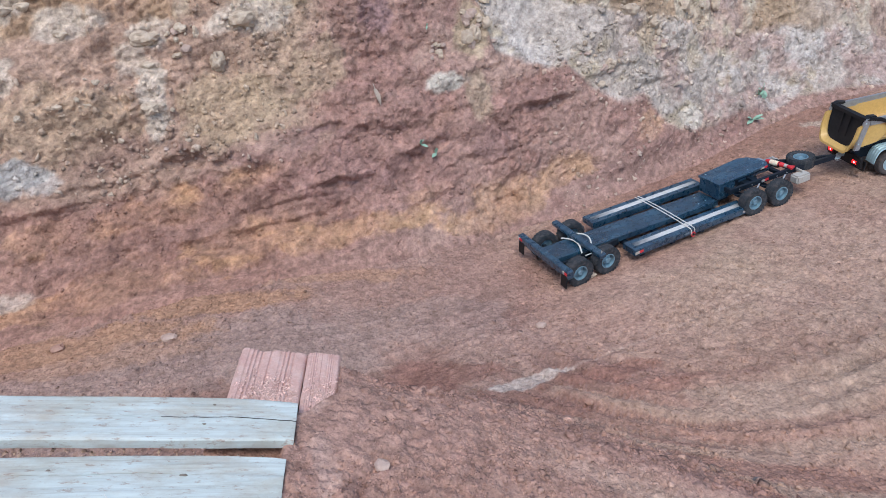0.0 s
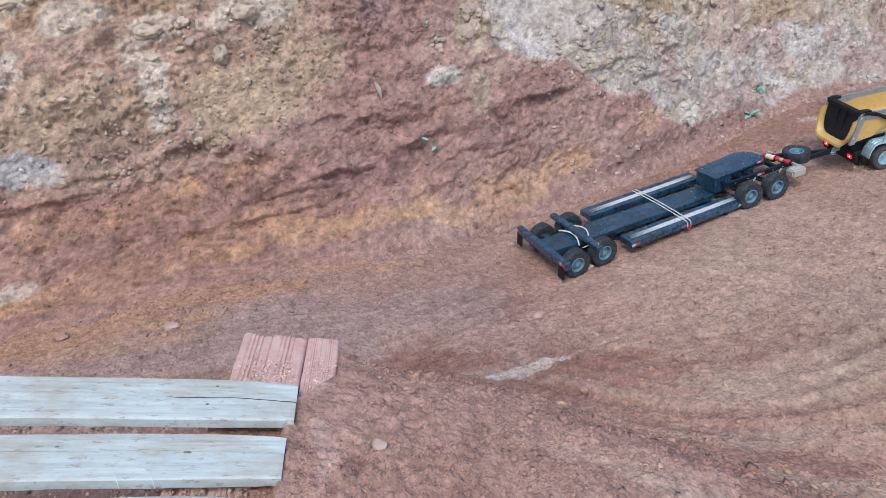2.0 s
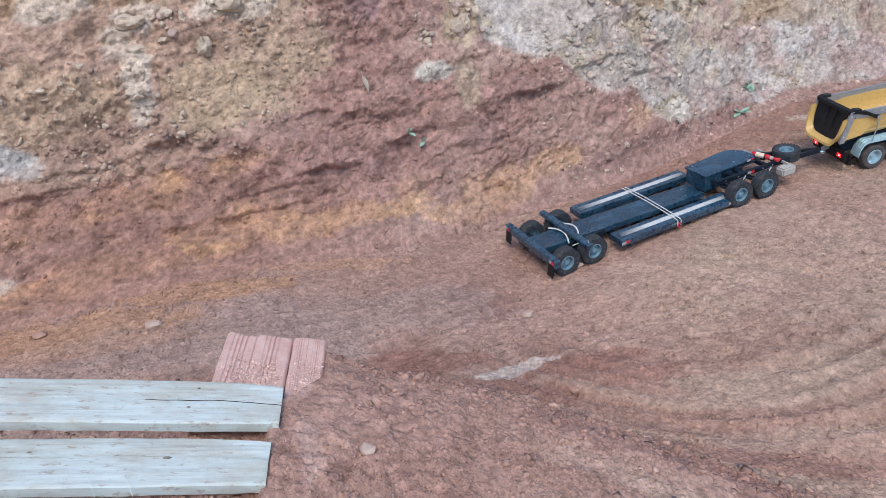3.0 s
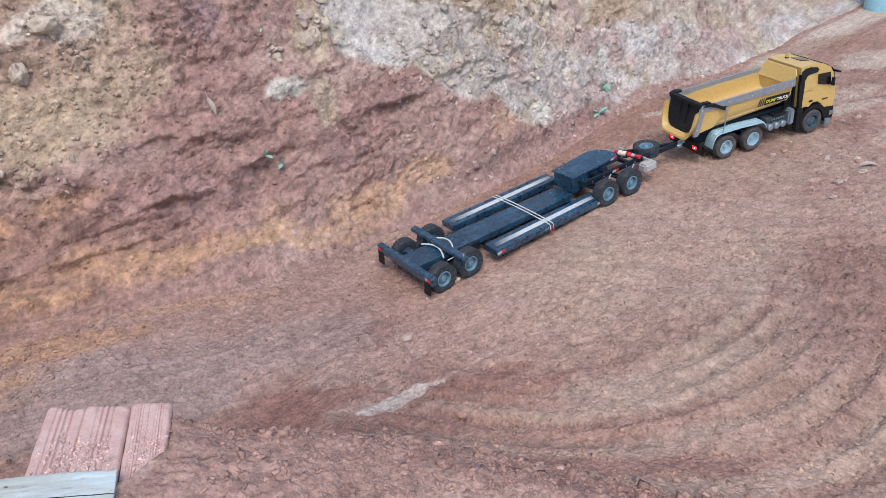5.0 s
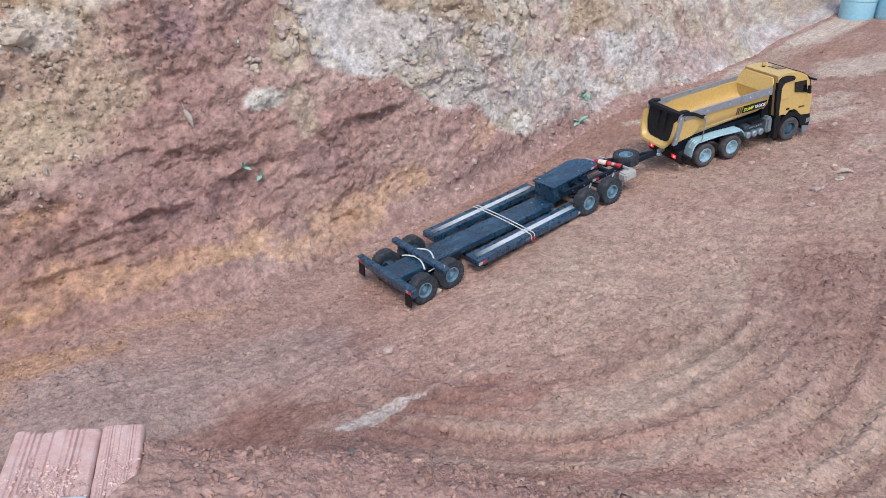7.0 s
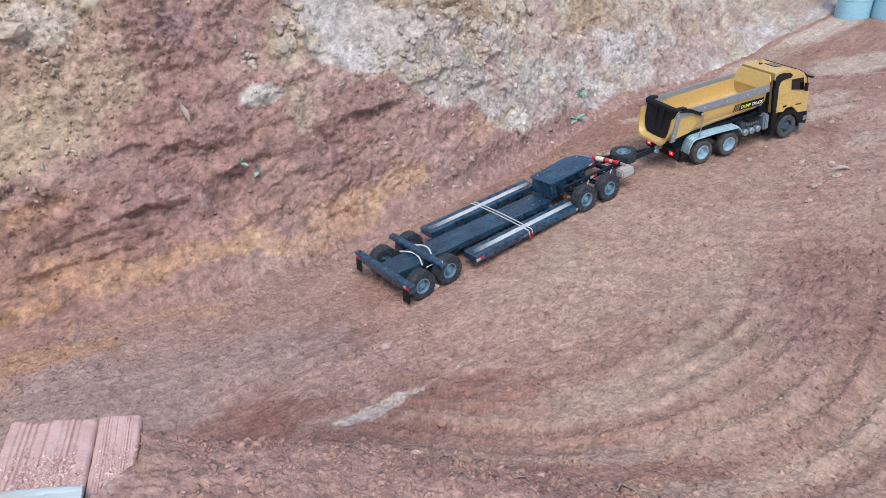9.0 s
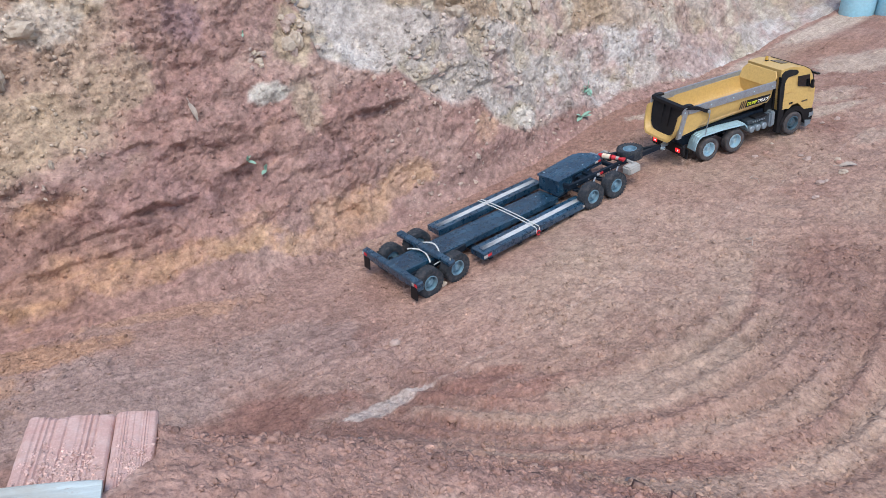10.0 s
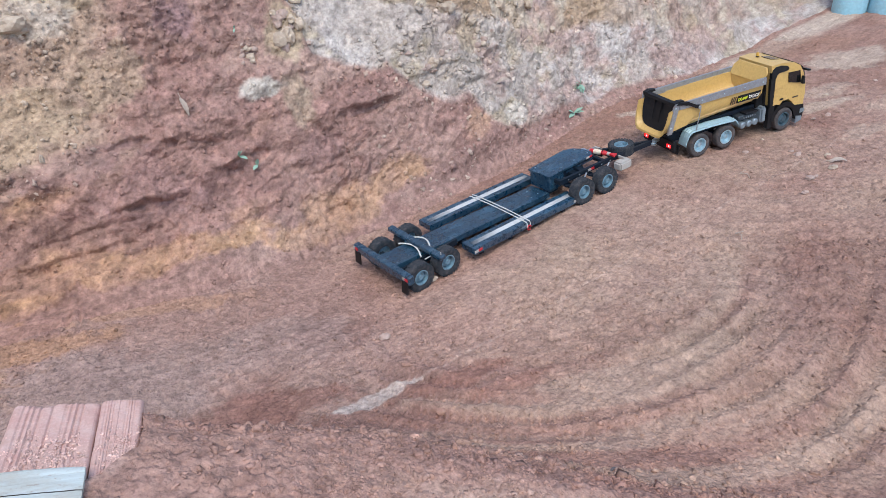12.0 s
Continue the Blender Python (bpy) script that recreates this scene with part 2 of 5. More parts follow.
def blob(x, y, items):
    """Ragged patches with torn outlines: (x, y, half width, half height, strength)."""
    out = x * 0
    x, y = x + .13 * fbm(x * 4.5, y * 4.5, 71, 5, .6), y + .11 * fbm(x * 4.5, y * 5.5, 73, 5, .6)
    wob = fbm(x * 24, y * 24, 75, 4, .65) * .9
    for cx, cy, rx, ry, k in items:
        d = np.sqrt(((x - cx) / rx) ** 2 + ((y - cy) / ry) ** 2)
        out = np.maximum(out, k * (1 - smooth(.72, 1.18, d + wob)))
    return out


def lay(base, tone, k):
    return base * (1 - k[..., None]) + np.array(tone) * k[..., None]


def sheet(name, x, y, z, tone, mat):
    rows, cols = x.shape
    me = bpy.data.meshes.new(name)
    i = np.arange(rows * cols).reshape(rows, cols)
    quads = np.stack([i[:-1, :-1], i[:-1, 1:], i[1:, 1:], i[1:, :-1]], -1).reshape(-1, 4)
    me.vertices.add(rows * cols)
    me.vertices.foreach_set("co", np.stack([x, y, z], -1).astype(np.float32).ravel())
    me.loops.add(quads.size)
    me.loops.foreach_set("vertex_index", quads.astype(np.int32).ravel())
    me.polygons.add(len(quads))
    me.polygons.foreach_set("loop_start", np.arange(0, quads.size, 4, dtype=np.int32))
    me.update(calc_edges=True)
    me.polygons.foreach_set("use_smooth", np.ones(len(quads), dtype=bool))
    col = me.attributes.new("soil", "FLOAT_COLOR", "POINT")
    col.data.foreach_set("color", np.concatenate([np.clip(tone, .01, 1), np.ones((rows, cols, 1))], -1).astype(np.float32).ravel())
    me.materials.append(mat)
    return new(name, me)


XS = spread(-1.35, 2.4, .0043, -70, 80)
TRUCK_POSE = pose(1.680, 2.247, .049, 0, 0, 3.2) @ pose(0, 0, 0, 0, -3.3, 0) @ pose(0, 0, 0, .7, 0, 0)
TRAILER_POSE = pose(.502, 1.985, -.032, 0, 0, 19.6) @ pose(0, 0, 0, 0, -4.6, 0) @ pose(0, 0, 0, 1.5, 0, 0)
DOLLY_POSE = pose(1.155, 2.173, .010, 0, 0, 13.5) @ pose(0, 0, 0, 0, -4.6, 0)
RUTS = ((.44, .022, .5), (.50, .025, .6), (.60, .03, .6), (.68, .032, .9), (.745, .03, .7), (.81, .034, 1.0), (.885, .034, .8), (.955, .036, 1.0), (1.03, .036, .8), (1.11, .04, .6), (1.20, .04, .45), (1.30, .045, .4))


def turning(x, y):
    """Distance from the middle of the wheels' turning circle, the way round it, and where its marks show."""
    r = np.hypot(x - .86, (y - 1.97) * 1.02) + .035 * fbm(x * 3, y * 3, 23, 3)
    around = np.arctan2(y - 1.97, x - .86)
    return r, around, smooth(.05, .45, x) * smooth(-.35, -.75, np.sin(around)) * smooth(.45, .65, r)


def lane_streaks(x, y):
    """Fine marks that run along the lane beside the bank."""
    w = y - foot(x) + .25 * smooth(.2, 1.4, x)
    return fbm(x * 3.5, w * 40, 95, 4, .6) * smooth(1.0, .4, x) * smooth(1.2, 1.45, y)


def lane_detail(x, y):
    """Lumps, wheel ruts and crumbs on the ground."""
    wx, wy = x + .02 * fbm(x * 8, y * 8, 13, 3), y + .02 * fbm(x * 8, y * 8, 15, 3)
    z = .022 * fbm(x * 2.2, y * 2.2, 3, 3) + .016 * fbm(x * 8, y * 8, 11, 3) + .009 * np.abs(fbm(wx * 16, wy * 16, 17, 4, .6)) + .006 * fbm(x * 55, y * 55, 19, 3)
    z = z + .012 * lane_streaks(x, y)
    loose = smooth(.04, .2, fbm(x * 5, y * 5, 21, 4, .6))
    z = z + (.06 + loose) * (.012 * (.45 - worley(wx * 34, wy * 34, 33)) + .008 * (.45 - worley(wx * 75, wy * 75, 35))) + .0055 * (.5 - worley(wx * 88, wy * 88, 51))
    # turning circles of small wheels, each with its raised edges and tread
    r, around, zone = turning(x, y)
    for radius, width, depth in RUTS:
        u = (r - radius) / width
        worn_out = depth * smooth(.15, .55, value(around * 2.6 + radius * 40, r * 3, 31))
        z = z + zone * worn_out * .007 * (-np.exp(-u * u * 3) + .7 * np.exp(-(np.abs(u) - 1.05) ** 2 * 9))
        z = z + zone * worn_out * .0045 * np.exp(-u * u * 3) * np.sin(around * radius * 390 + 3 * np.abs(u) + 5 * fbm(x * 9, y * 9, 37, 2))
    # marks dragged across the far side of the lane
    for cx, cy, deg, length, width in ((1.34, 1.235, -15, .20, .010), (1.40, 1.315, -38, .07, .018), (1.255, 1.405, -52, .08, .008), (1.17, 1.655, -70, .14, .008), (1.54, 1.45, -66, .24, .010), (1.35, 1.62, -60, .2, .008), (1.62, 1.72, -45, .2, .01), (1.13, 1.36, -100, .18, .009)):
        a = math.radians(deg)
        u, v = (x - cx) * math.cos(a) + (y - cy) * math.sin(a), -(x - cx) * math.sin(a) + (y - cy) * math.cos(a) + .03 * fbm(x * 9, y * 9, 45, 2)
        mark = np.exp(-(u / length * 2) ** 4)
        z = z + mark * (-.005 * np.exp(-(v / width) ** 2) + .004 * np.exp(-((v - 1.7 * width) / width) ** 2))
    a = math.radians(-28)
    u, v = x * math.cos(a) + y * math.sin(a), -x * math.sin(a) + y * math.cos(a)
    z = z + .014 * fbm(u * 3.2, v * 22, 41, 3) * smooth(.7, 1.2, x) * smooth(1.15, 1.5, y)
    # tracks along the foot of the bank
    w = y - foot(x)
    for off in (-.15, -.22, -.36, -.43):
        q = (w - off + .03 * fbm(x * 2, y * 0, 43, 2)) / .04
        z = z - .006 * np.exp(-q * q * 2) * smooth(-.2, .2, fbm(x * 3, y * 3, 49, 3))
    return z


def silt_frame(x, y):
    """Along and across the patch of dried silt."""
    return (x - .295) * .961 + (y - 1.468) * .276, -(x - .295) * .276 + (y - 1.468) * .961


def ground_height(x, y):
    big = 1 - smooth(6, 14, np.hypot(x, y))
    # firm ground, rolled flat where the vehicles stand
    along = np.clip(((x - .4) * .987 + (y - 1.96) * .16) / 1.75, 0, 1)
    rolled = smooth(.26, .14, np.hypot(x - .4 - 1.73 * along, y - 1.96 - .30 * along))
    z = mound(x, y) * big + lane_detail(x, y) * big * (1 - .72 * rolled) + lane_rise(x) * smooth(.9, 1.3, y) - .003 * rolled
    rough = smooth(.9, .5, np.abs((y - np.interp(x, CREST_X, CREST_Y)) / .3 - .25))
    z = z + .010 * rough * fbm(x * 38, y * 38, 53, 3) * smooth(-.25, 0, x)
    z = z + .034 * smooth(.0, -.42, x) * smooth(1.1, 1.3, y)
    z = z - .007 * np.exp(-((x + .085 - .03 * fbm(x * 0 + 3, y * 30, 47, 3) * 2 - .12 * (y - .78)) / .005) ** 2) * smooth(.68, .72, y) * smooth(.87, .82, y)
    # silt-filled hollow
    u, v = silt_frame(x, y)
    z = z - .010 * np.exp(-(u / .12) ** 2 - (v / .045) ** 2)
    # rise along the far side of the lane
    z = z + .16 * smooth(2.1, 3.2, x - .3 * (y - 1.8)) * smooth(2.5, 1.4, y - .45 * (x - 2.2))
    return z


def ground_tone(x, y):
    tone = np.ones((*x.shape, 3)) * np.array((.43, .262, .212))
    tone = lay(tone, (.485, .325, .27), smooth(-.05, .25, fbm(x * 2.5, y * 2.5, 61, 4)) * .8)
    tone = lay(tone, (.34, .19, .155), smooth(.02, .22, fbm(x * 4, y * 4, 67, 5, .6)) * .7)
    tone = lay(tone, (.435, .305, .265), blob(x, y, ((-.45, 1.72, .5, .16, .75), (.05, 1.78, .3, .12, .5), (-1.0, 1.55, .4, .2, .6))))
    tone = lay(tone, (.51, .365, .285), smooth(.35, 1.1, x + .35 * (y - 1.4)) * smooth(2.8, 1.9, x) * np.clip(.5 + 1.6 * fbm(x * 5, y * 5, 69, 4), 0, 1))
    # pale and dark bands round the turning circle
    r, around, zone = turning(x, y)
    band = fbm(r * 13, around * 1.3, 85, 3)
    tone = lay(tone, (.51, .375, .30), zone * smooth(.0, .18, band) * .65)
    tone = lay(tone, (.345, .205, .175), zone * smooth(-.0, -.18, band) * .6)
    tone = lay(tone, (.515, .29, .178), blob(x, y, ((-1.0, 1.83, .5, .07, .7), (-.55, 1.95, .3, .06, .7), (-.80, 1.74, .3, .06, .4), (-.15, 2.05, .25, .04, .5))))
    # dark red earth, plus painted shade on the slope falling away beyond the bricks
    tone = lay(tone, (.315, .16, .128), blob(x, y, ((.02, 1.53, .22, .06, .75), (.44, 1.44, .18, .035, .65), (.10, 1.36, .28, .10, .55), (.6, 1.35, .14, .03, .5), (-.05, 1.2, .14, .14, .7))))
    u, v = silt_frame(x, y)
    rag = .010 * fbm(x * 26, y * 26, 79, 4, .6)
    silt = smooth(.0035, -.0035, np.abs(v + rag - .004 * np.sin(u * 30)) - np.interp(u, [-.125, -.10, -.04, .02, .06, .125], [0, .020, .030, .024, .017, 0]))
    tone = lay(tone, (.62, .50, .44), silt * .95)
    tone = lay(tone, (.35, .19, .15), smooth(-.36, -.12, y - foot(x) + .12 * fbm(x * 5, y * 5, 83, 4, .6)) * smooth(.5, .9, x) * smooth(2.3, 1.9, x) * .65)
    tone = lay(tone, (.66, .54, .45), (smooth(-.26, -.17, y - foot(x) + .05 * fbm(x * 7, y * 7, 83, 3)) * smooth(-.02, -.07, y - foot(x)) * smooth(2.3, 2.5, x) * .9))
    tone = lay(tone, (.62, .50, .41), blob(x, y, ((1.76, 2.66, .12, .04, .8), (2.36, 2.30, .16, .05, .7), (2.23, 2.02, .10, .05, .4), (2.95, 2.69, .25, .16, .8), (2.49, 2.42, .12, .05, .5), (2.75, 2.15, .3, .1, .5))))
    tone = lay(tone, (.40, .235, .175), blob(x, y, ((2.9, 3.0, .35, .14, .6), (2.3, 2.6, .25, .12, .5))))
    tone = tone * (1 - .04 * smooth(.5, 1.0, x) - .05 * smooth(1.1, 2.0, x) - .09 * smooth(.8, 1.2, x) * smooth(1.75, 1.35, y))[..., None]
    tone = lay(tone, (.56, .40, .345), blob(x, y, ((-.145, .955, .035, .03, .35), (-.155, .82, .02, .06, .4))))
    return tone * (1 + .5 * fbm(x * 60, y * 60, 87, 3) + .22 * fbm(x * 22, y * 22, 89, 4, .6) + .35 * lane_streaks(x, y))[..., None] * (np.array((.738, .772, .780)) + np.array((.045, .01, -.02)) * smooth(.2, .6, x)[..., None] + np.array((.07, .05, .04)) * smooth(1.3, 1.0, y)[..., None])


def ground():
    near = 1 - (1 - np.linspace(0, 1, 440)) ** 1.12
    far = -np.cumsum(.01 * 1.13 ** np.arange(62))[::-1]
    x, v = np.meshgrid(XS, np.concatenate([far, near]))
    y = np.where(v < 0, .5 + v, .5 + (foot(x) - .5) * np.clip(v, 0, 1))
    y = np.where(x < -8, np.minimum(y, foot(x)), y)
    z = ground_height(x, y)
    tone = ground_tone(x, y)
    ob = sheet("ground", x, y, z, tone, SOIL)
    return tagged(ob, "reddish-brown bare earth lane with wheel ruts and crumbs", "ground", kind="structure")


PALE_PATCHES = ((-.68, .70, .05, .14, .9), (-.72, .84, .06, .08, .6), (-.88, .97, .10, .05, .75), (-.36, .90, .11, .06, .8), (-1.10, .84, .06, .05, .7), (-.66, .92, .08, .04, .7), (.25, .565, .08, .03, .95), (-1.05, 1.05, .08, .05, .8), (-1.15, .20, .07, .04, .6), (-.08, .96, .16, .05, .5), (1.2, .19, .06, .05, .8))
TAN_PATCHES = ((.37, .73, .05, .12, .9), (-.45, .62, .16, .12, .7), (-.95, .68, .25, .12, .5), (-.2, .70, .10, .10, .6), (-.25, .95, .12, .06, .7), (.36, .50, .05, .09, .6), (1.05, .55, .05, .07, .7), (1.28, .42, .05, .07, .6))
ORANGE_PATCHES = ((-.64, .36, .06, .06, .9), (-.80, .34, .14, .05, .9), (-1.08, .36, .12, .05, .8), (-.43, .40, .10, .045, .85), (-.15, .17, .16, .045, .95), (.05, .14, .16, .05, .9), (-.45, .19, .22, .07, .95), (-.95, .13, .35, .07, .9), (.14, .22, .10, .035, .6), (.43, .12, .14, .09, .8), (.64, .17, .12, .06, .8), (.30, .06, .16, .05, .7), (1.0, .22, .06, .06, .6), (.2, .46, .06, .03, .4))
# dark earth, and shade painted into several of the hollows and under ledges
DARK_AND_SHADE_PATCHES = ((-.83, .57, .12, .06, .8), (-.59, .52, .06, .05, .9), (-.66, .25, .2, .045, .7), (-.9, .26, .2, .04, .6), (-.50, .45, .16, .04, .6), (-.12, .31, .22, .05, .7), (.62, .44, .10, .04, .7), (.11, .36, .06, .03, .7), (-.24, .46, .16, .05, .6), (.95, .10, .3, .05, .6), (.30, .80, .05, .06, .6), (-.35, .30, .16, .04, .6), (1.45, .10, .2, .04, .6))
VIOLET_PATCHES = ((.04, .83, .07, .07, .8), (-.32, .47, .18, .05, .45), (-.16, .36, .2, .07, .3), (.40, .34, .10, .05, .3))
BLUE_PATCHES = ((-1.10, .54, .10, .05, .9), (-1.02, .51, .06, .03, .6))
# hollows and overhung ledges in the bank: along, up, half width, half height, depth
HOLLOWS = ((-.06, .475, .03, .016, .035), (.11, .345, .04, .02, .045), (.03, .43, .03, .012, .02), (.20, .375, .03, .02, .035), (-.15, .315, .09, .014, .03), (.60, .415, .10, .016, .035), (-.60, .495, .07, .03, .04), (.24, .66, .03, .05, .02), (-.30, .29, .12, .012, .02), (1.05, .37, .07, .012, .025), (.74, .58, .03, .014, .02), (-.45, .225, .3, .012, .014))
LEDGES = [(x, s, rx, .012, depth) for x, s, rx, depth in (
    (-.16, .505, .07, .020), (.04, .465, .06, .022), (.12, .38, .05, .03), (-.17, .325, .10, .022), (.62, .425, .11, .028), (-.62, .51, .06, .025), (-.85, .485, .20, .020),
    (-1.05, .44, .22, .020), (.9, .47, .10, .018), (1.2, .45, .10, .016), (-.45, .24, .22, .012), (.37, .68, .05, .025), (1.0, .70, .09, .02), (1.3, .64, .08, .022), (.30, .30, .08, .014))]
_rnd = random.Random(9)
LEDGES += [(_rnd.uniform(-1.3, 1.9), _rnd.uniform(.12, 1.0), _rnd.uniform(.02, .07), _rnd.uniform(.005, .011), _rnd.uniform(.005, .014)) for k in range(70)]


GREY_FROM = ([.30, .36, .42, .44, .54, .64, .70, .82, .89, 1.0, 1.12, 1.23, 1.41, 1.7, 2.2, 2.6], [1.4, .90, .74, .64, .58, .52, .53, .40, .33, .31, .16, .13, .12, .07, .02, -.06])
BROWN_FROM = ([.60, .74, .89, 1.25, 1.41, 1.61, 1.78, 1.91, 2.05, 2.3, 2.7, 3.3], [.95, .76, .68, .56, .50, .41, .43, .34, .32, .22, .17, .09])


def bank_zones(x, s):
    """Where the pale powdery earth lies, and the brown earth above it."""
    edge = .10 * fbm(x * 5, s * 5, 171, 5, .6)
    grey = smooth(-.012, .028, s + edge - np.interp(x, *GREY_FROM))
    brown = smooth(-.015, .03, s + edge * .8 - np.interp(x, *BROWN_FROM))
    return grey, brown


def bank_detail(x, s):
    wx, ws = x + .035 * fbm(x * 7, s * 7, 141, 4), s + .035 * fbm(x * 7, s * 7, 143, 4)
    grey, brown = bank_zones(x, s)
    powder = grey * (1 - brown) * smooth(1.05, .75, x + .25 * fbm(x * 4, s * 4, 119, 3))
    rough = smooth(.03, .2, fbm(x * 4.2, s * 4.2, 145, 5, .6)) * (1 - .85 * powder)
    rough = np.maximum(rough, smooth(-.06, .14, fbm(x * 6, s * 6, 117, 4, .6)) * smooth(-.2, -.45, x) * smooth(.42, .5, s))
    calm = 1 - .7 * powder
    d = .10 * fbm(x * 2.1, s * 2.6, 101, 2) + .060 * fbm(wx * 6, ws * 7, 103, 3)
    # lumps parted by creases, large to small
    d = d + calm * (.070 * np.abs(fbm(wx * 6, ws * 8, 105, 4, .55)) + .030 * np.abs(fbm(wx * 15, ws * 18, 107, 4, .6)) + .016 * np.abs(fbm(wx * 42, ws * 46, 109, 3, .6)))
    d = d + (.04 + rough) * (.022 * (.45 - worley(wx * 15, ws * 17, 147)) + .020 * (.45 - worley(wx * 33, ws * 35, 149)) + .010 * (.45 - worley(wx * 78, ws * 78, 151)))
    # steps where the layers break, rising to one side
    lay_ = (s - .22 * x) * 8 + 2.4 * fbm(x * 2, s * 2, 127, 4)
    d = d + .014 * calm * (smooth(.0, .8, lay_ % 1) - (lay_ % 1)) * 2 * smooth(-.1, .15, fbm(x * 3, s * 3, 129, 3))
    # hard crust of the pale earth, and the furrowed brown earth above it
    d = d + .024 * grey * (1 - powder) * np.abs(fbm(wx * 24, ws * 24, 131, 4, .6))
    d = d + .05 * brown * (fbm(wx * 11, ws * 3, 133, 4, .6) + .3 * fbm(wx * 28, ws * 9, 135, 3))
    for cx, cs, rx, rs, depth in HOLLOWS:
        u = np.sqrt(((x - cx) / rx) ** 2 + ((s - cs) / rs) ** 2) + fbm(x * 26, s * 26, 137, 4) * 1.7
        d = d - .42 * depth * (1 - smooth(.72, 1.0, u))
        d = d + .35 * depth * np.exp(-((x - cx) / rx) ** 2 - ((s - cs - 1.5 * rs) / rs) ** 2)
    ragged = .022 * fbm(x * 13, s * 3, 139, 4) * 2
    for cx, cs, rx, rs, depth in LEDGES:
        w = np.exp(-((x - cx) / rx) ** 4)
        under = cs + ragged - s
        d = d + .5 * w * depth * (.6 * np.exp(-((under + rs) / rs) ** 2) - smooth(-.003, .005, under) * smooth(5 * rs, 0, under))
    return d * smooth(0, .14, s) * (1 - smooth(2.2, 3.5, s))


def bank_tone(x, s):
    tone = np.ones((*x.shape, 3)) * np.array((.405, .247, .205))
    tone = lay(tone, (.47, .305, .25), smooth(-.04, .2, fbm(x * 4, s * 4, 151, 5, .6)) * .8)
    tone = lay(tone, (.36, .195, .165), smooth(.0, .2, fbm(x * 5, s * 6, 155, 5, .6)) * .6)
    edge = fbm(x * 3, s * 3, 157, 5, .6)
    tone = lay(tone, (.455, .335, .25), smooth(.12, -.12, x + .12 + .8 * edge) * smooth(.40, .52, s + .4 * edge) * .85)
    tone = lay(tone, (.46, .315, .255), smooth(-.25, -.55, x + .5 * edge) * smooth(.40, .52, s + .3 * edge) * .7)
    tone = lay(tone, (.60, .36, .215), blob(x, s, ORANGE_PATCHES) * np.clip(.75 + 1.2 * fbm(x * 11, s * 14, 191, 4), 0, 1))
    tone = lay(tone, (.58, .32, .18), smooth(.05, .2, fbm(x * 6, s * 9, 163, 5, .6)) * blob(x, s, ((-.45, .2, .8, .2, .6),)))
    tone = lay(tone, (.39, .215, .18), blob(x, s, ((.1, .36, .45, .20, .5), (.58, .47, .25, .06, .7), (.45, .40, .2, .10, .6))))
    tone = lay(tone, (.36, .215, .175), smooth(.0, -.35, x) * smooth(.50, .36, s) * smooth(-.12, .1, fbm(x * 3.5, s * 6, 159, 5, .6)) * .75)
    grey, brown = bank_zones(x, s)
    tone = lay(tone, (.52, .435, .38), grey * .95)
    tone = lay(tone, (.64, .555, .51), grey * smooth(.0, .2, fbm(x * 3.5, s * 3.5, 177, 5, .6)) * .8)
    tone = lay(tone, (.54, .43, .31), grey * smooth(.04, .16, fbm(x * 5, s * 6, 179, 5, .6)) * .8)
    tone = lay(tone, (.46, .31, .27), grey * smooth(-.06, .14, fbm(x * 7, s * 7, 183, 5, .6)) * smooth(.8, 1.2, x) * .8)
    tone = lay(tone, (.41, .28, .19), brown * (.92 - .5 * smooth(1.7, 2.2, x)) * smooth(-.30, -.08, fbm(x * 4, s * 3, 181, 4)))
    tone = lay(tone, (.58, .48, .38), brown * smooth(.03, .15, fbm(x * 9, s * 3, 185, 4, .6)) * .8)
    tone = lay(tone, (.50, .385, .265), blob(x, s, TAN_PATCHES) * .85)
    tone = lay(tone, (.66, .57, .49), blob(x, s, PALE_PATCHES))
    tone = lay(tone, (.25, .15, .135), blob(x, s, DARK_AND_SHADE_PATCHES) * .45)
    tone = lay(tone, (.36, .22, .215), blob(x, s, VIOLET_PATCHES))
    tone = lay(tone, (.488, .476, .464), blob(x, s, BLUE_PATCHES))
    tone = lay(tone, (.427, .255, .21), (1 - smooth(.0, .06, s)) * .8 * smooth(1.7, 1.1, x))
    tone = tone * (1 + .9 * fbm(x * 60, s * 60, 187, 3) + .5 * fbm(x * 20, s * 20, 189, 4, .6))[..., None]
    return tone * (np.array((.765, .81, .82)) + np.array((.04, -.02, -.06)) * smooth(.2, -.5, x)[..., None])


def bank_rows():
    return np.concatenate([np.arange(0, 1.16, .0043), 1.16 + np.cumsum(.005 * 1.1 ** np.arange(78))])


def bank_point(x, s):
    """A place on the bank and the way out of it."""
    ss = np.linspace(0, s, 60)[:, None]
    off, up = bank_profile(np.full((60, 1), x), ss)
    d = bank_detail(np.array([x]), np.array([s]))[0]
    ang = math.atan2(up[-1, 0] - up[-3, 0], off[-1, 0] - off[-3, 0])
    out = Vector((0, -math.sin(ang), math.cos(ang)))
    return Vector((x, float(foot(np.array([x]))[0] + off[-1, 0]), float(up[-1, 0] + lane_rise(np.array([x]))[0]))) + out * float(d), out


